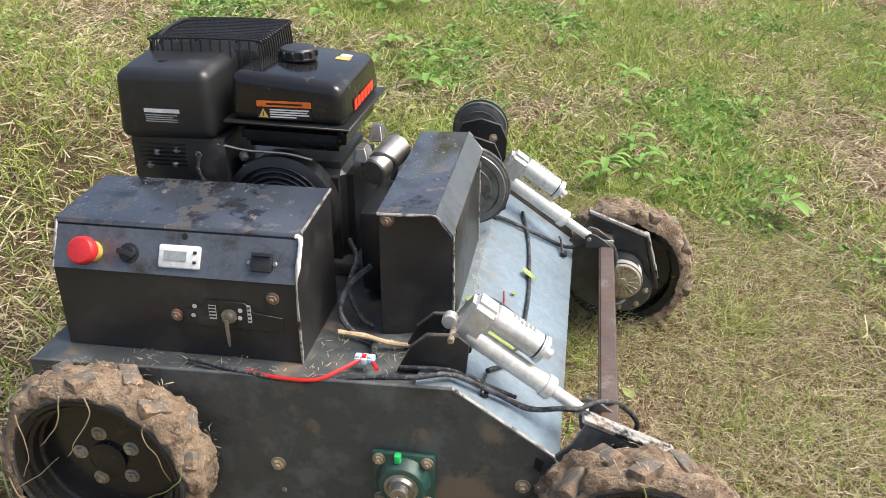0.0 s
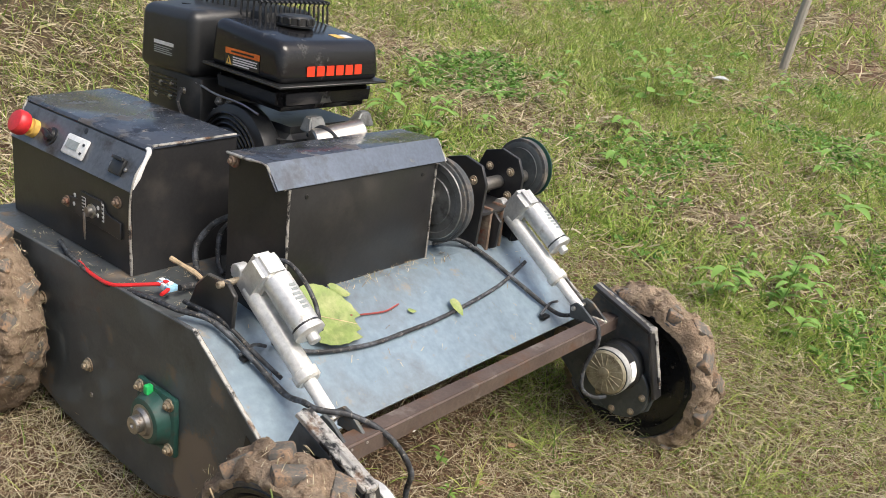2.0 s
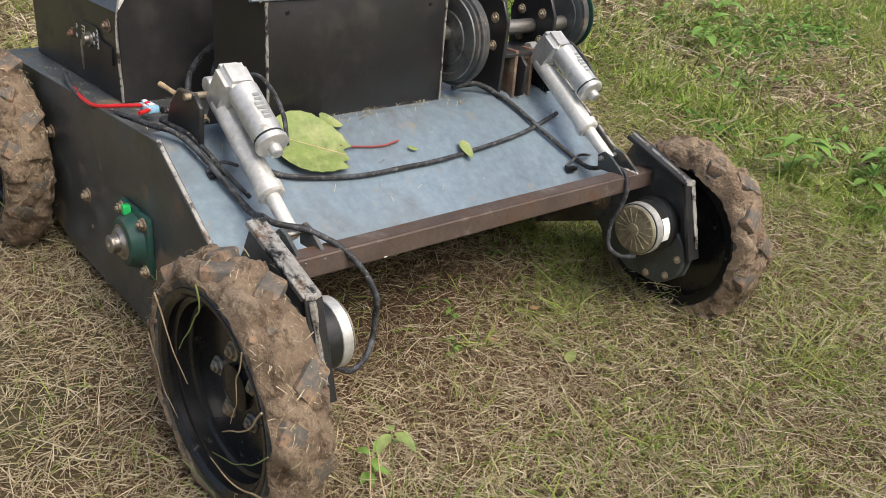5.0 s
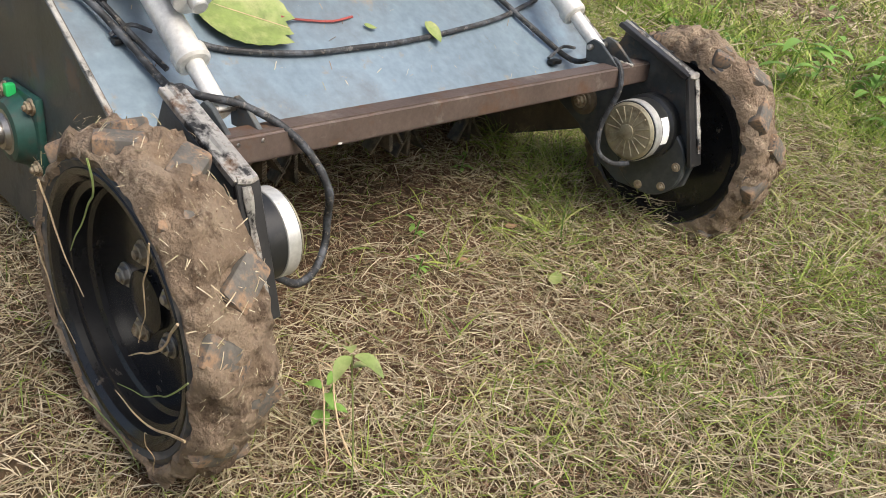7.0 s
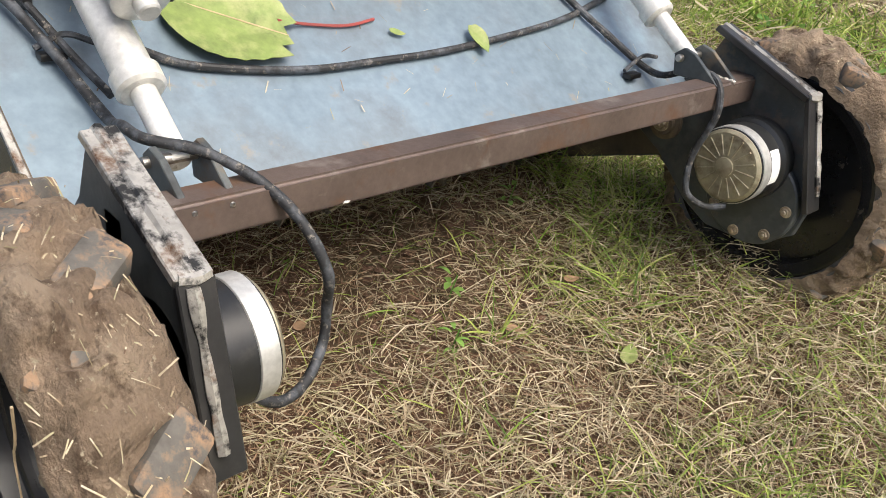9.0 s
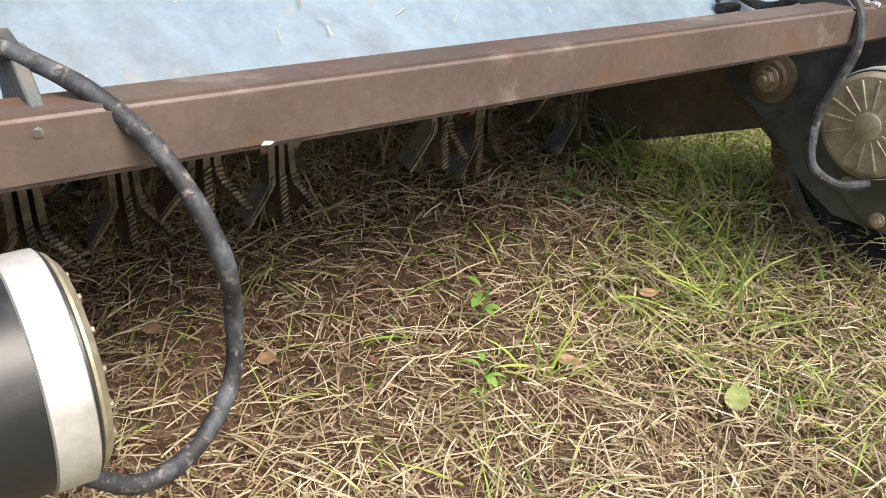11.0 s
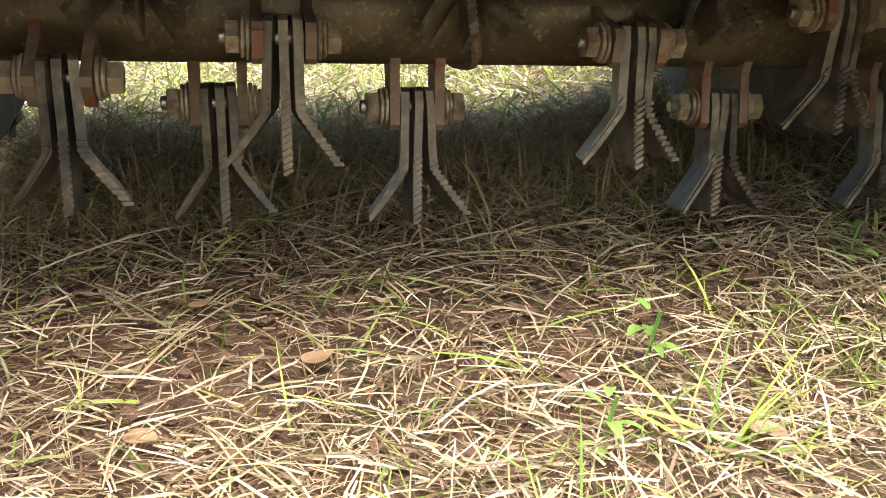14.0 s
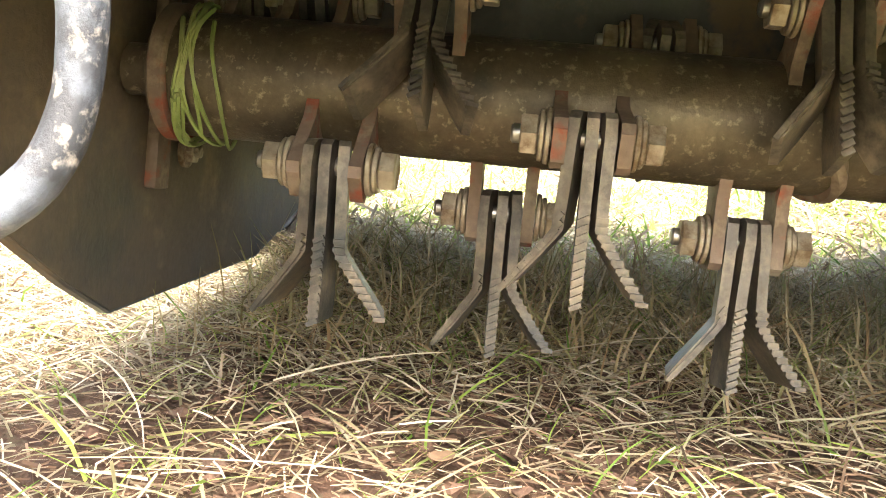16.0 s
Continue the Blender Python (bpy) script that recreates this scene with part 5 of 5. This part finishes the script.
part("mount_foot", hull([(-0.215, 0.56, 0.735), (-0.19, 0.56, 0.735), (-0.215, 0.60, 0.735), (-0.19, 0.60, 0.735), (-0.222, 0.55, 0.70), (-0.18, 0.61, 0.70), (-0.222, 0.61, 0.70), (-0.18, 0.55, 0.70)], 0.004), M_GREYCAST, eng, "cast bracket under the tank")
part("mount_foot", hull([(-0.215, 0.73, 0.735), (-0.19, 0.73, 0.735), (-0.215, 0.76, 0.735), (-0.19, 0.76, 0.735), (-0.222, 0.70, 0.70), (-0.18, 0.77, 0.70), (-0.222, 0.77, 0.70), (-0.18, 0.70, 0.70)], 0.004), M_GREYCAST, eng)
part("engine_base", box(-0.60, -0.15, 0.50, 0.82, 0.418, 0.455, 0.004), M_PLATE, eng)
part("belt_guard_back", box(-0.17, -0.11, 0.40, 0.74, 0.44, 0.64, 0.01), M_SATIN, eng, "dark engine side cover")

# ---- cables on the mower ----
part("cable", hose([(-0.46, 0.075, 0.432), (-0.33, 0.045, 0.432), (-0.20, 0.040, 0.428), (-0.08, 0.060, 0.436), (0.02, 0.055, 0.450), (0.09, 0.090, 0.440), (0.166, 0.120, 0.388), (0.243, 0.140, 0.338), (0.31, 0.128, 0.354), (0.346, 0.134, 0.352), (0.38, 0.174, 0.344), (0.42, 0.213, 0.320), (0.455, 0.238, 0.285), (0.480, 0.252, 0.238), (0.467, 0.262, 0.188), (0.470, 0.256, 0.145), (0.490, 0.222, 0.122), (0.500, 0.185, 0.120), (0.497, 0.150, 0.143)], 0.0058, n=12, wobble=0.15), M_CABLE, mower, "muddy black sleeved cable looping to the wheel motor")
part("cable", hose([(-0.02, 0.10, 0.440), (0.09, 0.110, 0.436), (0.166, 0.138, 0.384), (0.215, 0.158, 0.350)], 0.0046, n=10), M_CABLE, mower)
part("cable", hose([(0.152, 0.185, 0.392), (0.160, 0.212, 0.380), (0.186, 0.268, 0.361), (0.207, 0.397, 0.346), (0.210, 0.52, 0.344), (0.208, 0.657, 0.345), (0.190, 0.88, 0.358), (0.159, 1.041, 0.380)], 0.0050, n=10, wobble=0.08), M_CABLE, mower, "black cable bowed across the deck")
part("cable", hose([(0.03, 0.80, 0.438), (0.060, 0.855, 0.450), (0.118, 0.913, 0.412), (0.215, 0.962, 0.346), (0.301, 1.010, 0.290), (0.375, 1.000, 0.318), (0.425, 0.992, 0.315), (0.442, 0.985, 0.270), (0.425, 0.972, 0.200), (0.432, 0.965, 0.145), (0.455, 0.985, 0.122), (0.48, 1.01, 0.125)], 0.0056, n=10, wobble=0.1), M_CABLE, mower, "black cable to the far wheel motor")
part("red_wire", hose([(-0.325, 0.046, 0.434), (-0.25, 0.036, 0.432), (-0.176, 0.036, 0.436), (-0.13, 0.07, 0.444), (-0.095, 0.108, 0.448), (-0.075, 0.10, 0.446), (-0.06, 0.075, 0.446)], 0.0042, n=8), M_REDWIRE, mower, "red wire with lever connectors")
for k in range(3):
    cn = part("wire_connector", box(-0.114 + k * 0.014, -0.101 + k * 0.014, 0.098, 0.122, 0.438, 0.452, 0.002), M_BLUEPRINT if k != 1 else M_WHITE, mower, "small clear and blue lever connector")
    part("lever", box(-0.112 + k * 0.014, -0.103 + k * 0.014, 0.102, 0.112, 0.4525, 0.457, 0.001), M_RED if k == 1 else M_WHITE, cn)
part("cable", hose([(-0.20, 0.42, 0.56), (-0.17, 0.36, 0.54), (-0.175, 0.30, 0.50), (-0.14, 0.27, 0.445), (-0.11, 0.26, 0.43)], 0.006, n=8), M_CABLE, mower)
part("cable", hose([(-0.12, 0.30, 0.56), (-0.16, 0.27, 0.53), (-0.18, 0.24, 0.48), (-0.15, 0.22, 0.44), (-0.10, 0.20, 0.43), (-0.08, 0.13, 0.44)], 0.007, n=8), M_CABLE, mower, "dark cable loop behind the cover")
for p0, p1 in (((0.150, 0.106, 0.389), (0.150, 0.170, 0.389)), ((0.286, 0.950, 0.297), (0.272, 1.050, 0.304))):
    tie = part("cable_tie", hose([p0, ((p0[0] + p1[0]) / 2, (p0[1] + p1[1]) / 2, (p0[2] + p1[2]) / 2 + 0.012), p1], 0.0035, n=6), M_CABLE, mower, "black cable tie")
    part("tie_slot", box(p0[0] - 0.004, p0[0] + 0.012, p0[1] + 0.002, p0[1] + 0.03, p0[2] - 0.012, p0[2] - 0.004, 0.001), M_DARKPRINT, tie)


# ---- loose things on the mower ----
def leaf(name, centre, ex, ey, length, width, mat, label, curl=0.1, n=10, group="", tear=1.0):
    ex, ey = Vector(ex).normalized(), Vector(ey).normalized()
    nz = ex.cross(ey)
    if nz.z < 0:
        nz = -nz
    bm = bmesh.new()
    rows = []
    for i in range(n + 1):
        t = tear * i / n
        w = width * (math.sin(math.pi * min(1, 0.06 + 0.94 * t) ** 0.75) ** 0.8) * 0.5
        row = []
        for j in range(-3, 4):
            f = j / 3
            p = Vector(centre) + ex * (t - 0.5) * length + ey * f * w * (1 + 0.05 * math.sin(i * 3.1)) + nz * (abs(f) * w * 0.16 + curl * length * (t - 0.5) ** 2 + 0.002)
            if tear < 1 and i == n:
                p += ex * 0.05 * length * math.sin(j * 2.3)
            row.append(bm.verts.new(p))
        rows.append(row)
    for a, b in zip(rows, rows[1:]):
        for j in range(6):
            bm.faces.new((a[j], a[j + 1], b[j + 1], b[j]))
    ob = finish(name, bm, mat)
    s = ob.modifiers.new("thick", "SOLIDIFY")
    s.thickness = 0.0006
    return tagged(ob, label, "leaf", group)


dx = Vector((0.815, 0, -0.578))
big = leaf("fallen_leaf", (0.140, 0.352, 0.3915), Vector((0.40, 0.85, -0.28)), Vector((0.72, -0.45, -0.51)), 0.190, 0.150, M_LEAF, "large torn pale green leaf lying on the deck", 0.05, 14, tear=0.82)
lx, lc = Vector((0.40, 0.85, -0.28)).normalized(), Vector((0.140, 0.352, 0.3945))
part("midrib", hose([lc - lx * 0.088, lc - lx * 0.03, lc + lx * 0.03, lc + lx * 0.062], 0.0011, n=5, per=4), M_STICK, big, "pale midrib")
st = finish("leaf_stalk", hose([(0.148, 0.400, 0.392), (0.150, 0.444, 0.3835), (0.157, 0.50, 0.3785), (0.152, 0.548, 0.3815)], 0.0022, n=6), M_STALK)
tagged(st, "thin red leaf stalk lying on the deck", "stalk")
leaf("small_leaf", (0.205, 0.700, 0.3515), dx, (0, 1, 0), 0.05, 0.030, M_LEAF, "small yellow-green leaf by the deck cable", 0.05, 6)
leaf("small_leaf", (0.175, 0.572, 0.366), (0.3, 0.9, -0.2), dx, 0.024, 0.012, M_LEAF, "tiny green leaf shred on the deck", 0.05, 5)
leaf("small_leaf", (0.095, 0.415, 0.425), (0.5, 0.8, -0.3), dx, 0.05, 0.035, M_LEAF, "torn piece of pale green leaf", 0.1, 6)


def litter(name, count, region, zf, label, seed):
    rr = random.Random(seed)
    bm = bmesh.new()
    for _ in range(count):
        x, y = rr.uniform(region[0], region[1]), rr.uniform(region[2], region[3])
        c = Vector((x, y, zf(x, y) + rr.uniform(0.0015, 0.006)))
        a = rr.uniform(0, math.pi)
        t = Vector((math.cos(a), math.sin(a), rr.uniform(-0.15, 0.35) + (zf(x + 0.01, y) - zf(x, y)) * 100 * math.cos(a))).normalized()
        s = Vector((-math.sin(a), math.cos(a), 0)) * rr.uniform(0.0003, 0.0009)
        ln = rr.uniform(0.005, 0.022)
        bm.faces.new([bm.verts.new(v) for v in (c - t * ln / 2 - s, c - t * ln / 2 + s, c + t * ln / 2 + s, c + t * ln / 2 - s)])
    ob = finish(name, bm, M_STRAW, smooth=False)
    return tagged(ob, label, "straw", kind="stuff")


def deck_z(x, y):
    return 0.425 - 0.709 * (x - 0.085) if x > 0.085 else 0.428


litter("straw_along_cover", 150, (0.066, 0.095, 0.30, 0.80), deck_z, "dry straw bits gathered along the belt cover", 3)
litter("straw_on_chassis", 90, (-0.22, -0.02, 0.06, 0.22), lambda x, y: 0.418, "dry straw bits on the chassis top", 4)
litter("straw_by_box", 60, (-0.60, -0.25, 0.05, 0.11), lambda x, y: 0.419, "dry straw bits beside the control box", 5)
litter("straw_on_deck", 60, (0.10, 0.30, 0.10, 1.05), deck_z, "sparse straw bits on the deck plate", 6)
stick = finish("dry_stick", hose([(-0.165, 0.165, 0.470), (-0.11, 0.185, 0.452), (-0.06, 0.19, 0.437), (-0.01, 0.20, 0.428)], 0.006, n=8, wobble=0.3), M_STICK)
tagged(stick, "pale dry stick lying on the chassis", "stick")


# ---- plants and objects on the meadow ----
def weed(loc, size, seed, label, group="broadleaf weeds"):
    rr = random.Random(seed)
    e = root("weed", (loc[0], loc[1], ground_z(loc[0], loc[1])), label, "weed", group)
    z0 = e.location.z
    stem = hose([(loc[0], loc[1], z0 - 0.01), (loc[0] + 0.01 * size, loc[1], z0 + 0.05 * size), (loc[0] + 0.02 * size, loc[1] + 0.01 * size, z0 + 0.11 * size)], 0.0016, n=5, per=3)
    part("stem", stem, M_WEED, e)
    for k in range(rr.randint(5, 9)):
        a = k * 2.4 + rr.uniform(-0.4, 0.4)
        h = rr.uniform(0.02, 0.11) * size
        ln, w = rr.uniform(0.035, 0.065) * size, rr.uniform(0.014, 0.026) * size
        bm = bmesh.new()
        rows = []
        for i in range(6):
            t = i / 5
            ww = w * math.sin(math.pi * (0.05 + 0.92 * t)) ** 0.8 * 0.5
            r = 0.004 + t * ln
            zz = z0 + h + t * ln * 0.5 - t * t * ln * 0.6
            cx, cy = loc[0] + 0.015 * size * h / 0.1 + r * math.cos(a), loc[1] + r * math.sin(a)
            rows.append([bm.verts.new((cx - math.sin(a) * ww * s, cy + math.cos(a) * ww * s, zz + abs(s) * ww * 0.3)) for s in (-1, 0, 1)])
        for p, q in zip(rows, rows[1:]):
            for j in range(2):
                bm.faces.new((p[j], p[j + 1], q[j + 1], q[j]))
        part("leaf", bm, M_WEED, e)
    return e


tall = root("weed", (0.690, 0.145, ground_z(0.690, 0.145)), "thin weed with broad leaves beside the wheel", "weed", "broadleaf weeds")
zb = tall.location.z
part("stem", hose([(0.690, 0.145, zb - 0.01), (0.684, 0.148, zb + 0.07), (0.690, 0.138, zb + 0.15), (0.695, 0.127, 0.132)], 0.0011, n=5), M_LEAF, tall)
for k, (a, ln) in enumerate(((0.4, 0.040), (2.6, 0.032), (-1.2, 0.036), (1.5, 0.026))):
    bm = bmesh.new()
    rows = []
    for i in range(7):
        t = i / 6
        ww = 0.030 * math.sin(math.pi * (0.04 + 0.94 * t)) ** 0.8 * 0.5 * ln / 0.055
        r = 0.004 + t * ln
        c = Vector((0.695 + r * math.cos(a), 0.127 + r * math.sin(a), 0.132 - 0.02 * (k == 3) + 0.25 * t * ln - t * t * ln * 0.7))
        rows.append([bm.verts.new(c + Vector((-math.sin(a) * ww * s, math.cos(a) * ww * s, abs(s) * ww * 0.3))) for s in (-1, 0, 1)])
    for p, q in zip(rows, rows[1:]):
        for j in range(2):
            bm.faces.new((p[j], p[j + 1], q[j + 1], q[j]))
    part("leaf", bm, M_LEAF, tall)
wr = random.Random(21)
for loc, s in (((0.24, 0.66), 0.5), ((0.42, 1.95), 1.2), ((0.55, 2.02), 1.3), ((0.50, 2.25), 1.4), ((0.36, 2.15), 1.1), ((0.66, 1.88), 1.1), ((0.60, 2.12), 1.2), ((0.08, 0.95), 0.45), ((0.33, 0.59), 0.4)):
    weed(loc, s, wr.randint(0, 999), "green broad-leaved weed growing in mown grass")
for k in range(46):
    x, y = wr.uniform(-1.6, 2.0), wr.uniform(1.7, 5.0)
    weed((x, y), wr.uniform(0.9, 2.0), wr.randint(0, 999), "low green meadow weed among dry grass")
leaf("ground_leaf", (0.50, 0.80, ground_z(0.50, 0.80) + 0.022), (-0.5, 0.85, 0.05), (0.85, 0.5, 0.1), 0.055, 0.026, M_LEAF, "pale green oval leaf lying on straw", 0.1, 7)
for (x, y), ang in (((0.36, 0.69), 0.3), ((0.31, 0.88), 1.1), ((0.18, 0.42), 2.0), ((0.26, 0.30), 0.9), ((0.10, 0.33), 0.1)):
    leaf("dead_leaf", (x, y, ground_z(x, y) + 0.018), (math.cos(ang), math.sin(ang), 0.1), (-math.sin(ang), math.cos(ang), 0.15), 0.028, 0.018, M_DEAD, "crumpled dry brown leaf on the straw", 0.25, 6)
post = finish("fence_post", hose([(-0.78, 5.36, 0.1), (-0.74, 5.33, 0.46), (-0.69, 5.33, 0.95), (-0.62, 5.35, 1.5)], 0.030, n=10, wobble=0.1), M_WOODPOST)
tagged(post, "thin grey weathered wooden post in the meadow", "post")
scrap = finish("litter_scrap", hull([(-0.88, 4.50, ground_z(-0.82, 4.52) + 0.05), (-0.75, 4.50, ground_z(-0.82, 4.52) + 0.055), (-0.76, 4.56, ground_z(-0.82, 4.52) + 0.045), (-0.86, 4.57, ground_z(-0.82, 4.52) + 0.04), (-0.82, 4.53, ground_z(-0.82, 4.52) + 0.075)], 0.006), M_WHITE)
tagged(scrap, "crumpled white litter scrap lying in the grass", "litter")


def round_leaf(c, way, size):
    """A nearly round leaf blade that faces up and along the given way."""
    bm = bmesh.new()
    way = Vector(way).normalized()
    side = way.cross(Vector((0, 0, 1))).normalized()
    up = side.cross(way)
    mid = bm.verts.new(Vector(c) + way * size * 0.5 - up * size * 0.05)
    ring = []
    for i in range(14):
        a = 2 * math.pi * i / 14
        r = size * 0.5 * (1 - 0.12 * math.cos(a) + 0.05 * math.sin(3 * a))
        ring.append(bm.verts.new(Vector(c) + way * (size * 0.5 - r * math.cos(a)) + side * r * 0.9 * math.sin(a) + up * 0.04 * size * math.cos(2 * a)))
    for i in range(14):
        bm.faces.new((mid, ring[i], ring[(i + 1) % 14]))
    return bm


def sapling(x, y, height, seed, label):
    """A thin upright weed with round leaves on stalks."""
    rr = random.Random(seed)
    z0 = ground_z(x, y)
    e = root("sapling", (x, y, z0), label, "weed")
    part("stem", hose([(x, y, z0 - 0.02), (x + 0.01, y, z0 + height * 0.5), (x - 0.01, y + 0.02, z0 + height)], 0.0035, n=6, taper=0.5), M_WEED, e)
    for k in range(13):
        h = height * (0.25 + 0.75 * k / 12)
        a = k * 2.4 + rr.uniform(-0.3, 0.3)
        d = Vector((math.cos(a), math.sin(a), rr.uniform(0.1, 0.6)))
        base = Vector((x, y, z0 + h))
        tip = base + d * rr.uniform(0.03, 0.08)
        part("leaf_stalk", hose([base, (base + tip) / 2 + Vector((0, 0, 0.005)), tip], 0.0014, n=5, per=3), M_WEED, e)
        part("leaf", round_leaf(tip, (d.x, d.y, rr.uniform(-0.5, 0.1)), rr.uniform(0.045, 0.085)), M_WEED, e)
    return e


sapling(-0.70, 3.72, 0.30, 3, "young green sapling with round leaves on the bank")
sapling(-0.86, 3.60, 0.20, 5, "low green sapling with round leaves on the bank")
sapling(0.52, 4.95, 0.34, 8, "thin green sapling standing in the meadow")


def straw_stem(points, label):
    ob = finish("straw_stem", hose(points, 0.0016, n=6, taper=0.5, wobble=0.3), M_STICK)
    return tagged(ob, label, "straw", "loose straw stems")


zs = ground_z(0.62, 0.17)
straw_stem([(0.66, 0.13, ground_z(0.66, 0.13)), (0.615, 0.155, zs + 0.045), (0.585, 0.175, zs + 0.085), (0.560, 0.185, zs + 0.115), (0.548, 0.200, zs + 0.100)], "pale dry straw stem curling up beside the wheel motor")
straw_stem([(0.69, 0.17, ground_z(0.69, 0.17)), (0.63, 0.175, zs + 0.04), (0.590, 0.19, zs + 0.075), (0.570, 0.20, zs + 0.11), (0.555, 0.185, zs + 0.125)], "pale dry straw stem leaning by the cable")
weed((0.545, 0.205), 0.75, 15, "green broad-leaved weed growing beside the wheel motor")
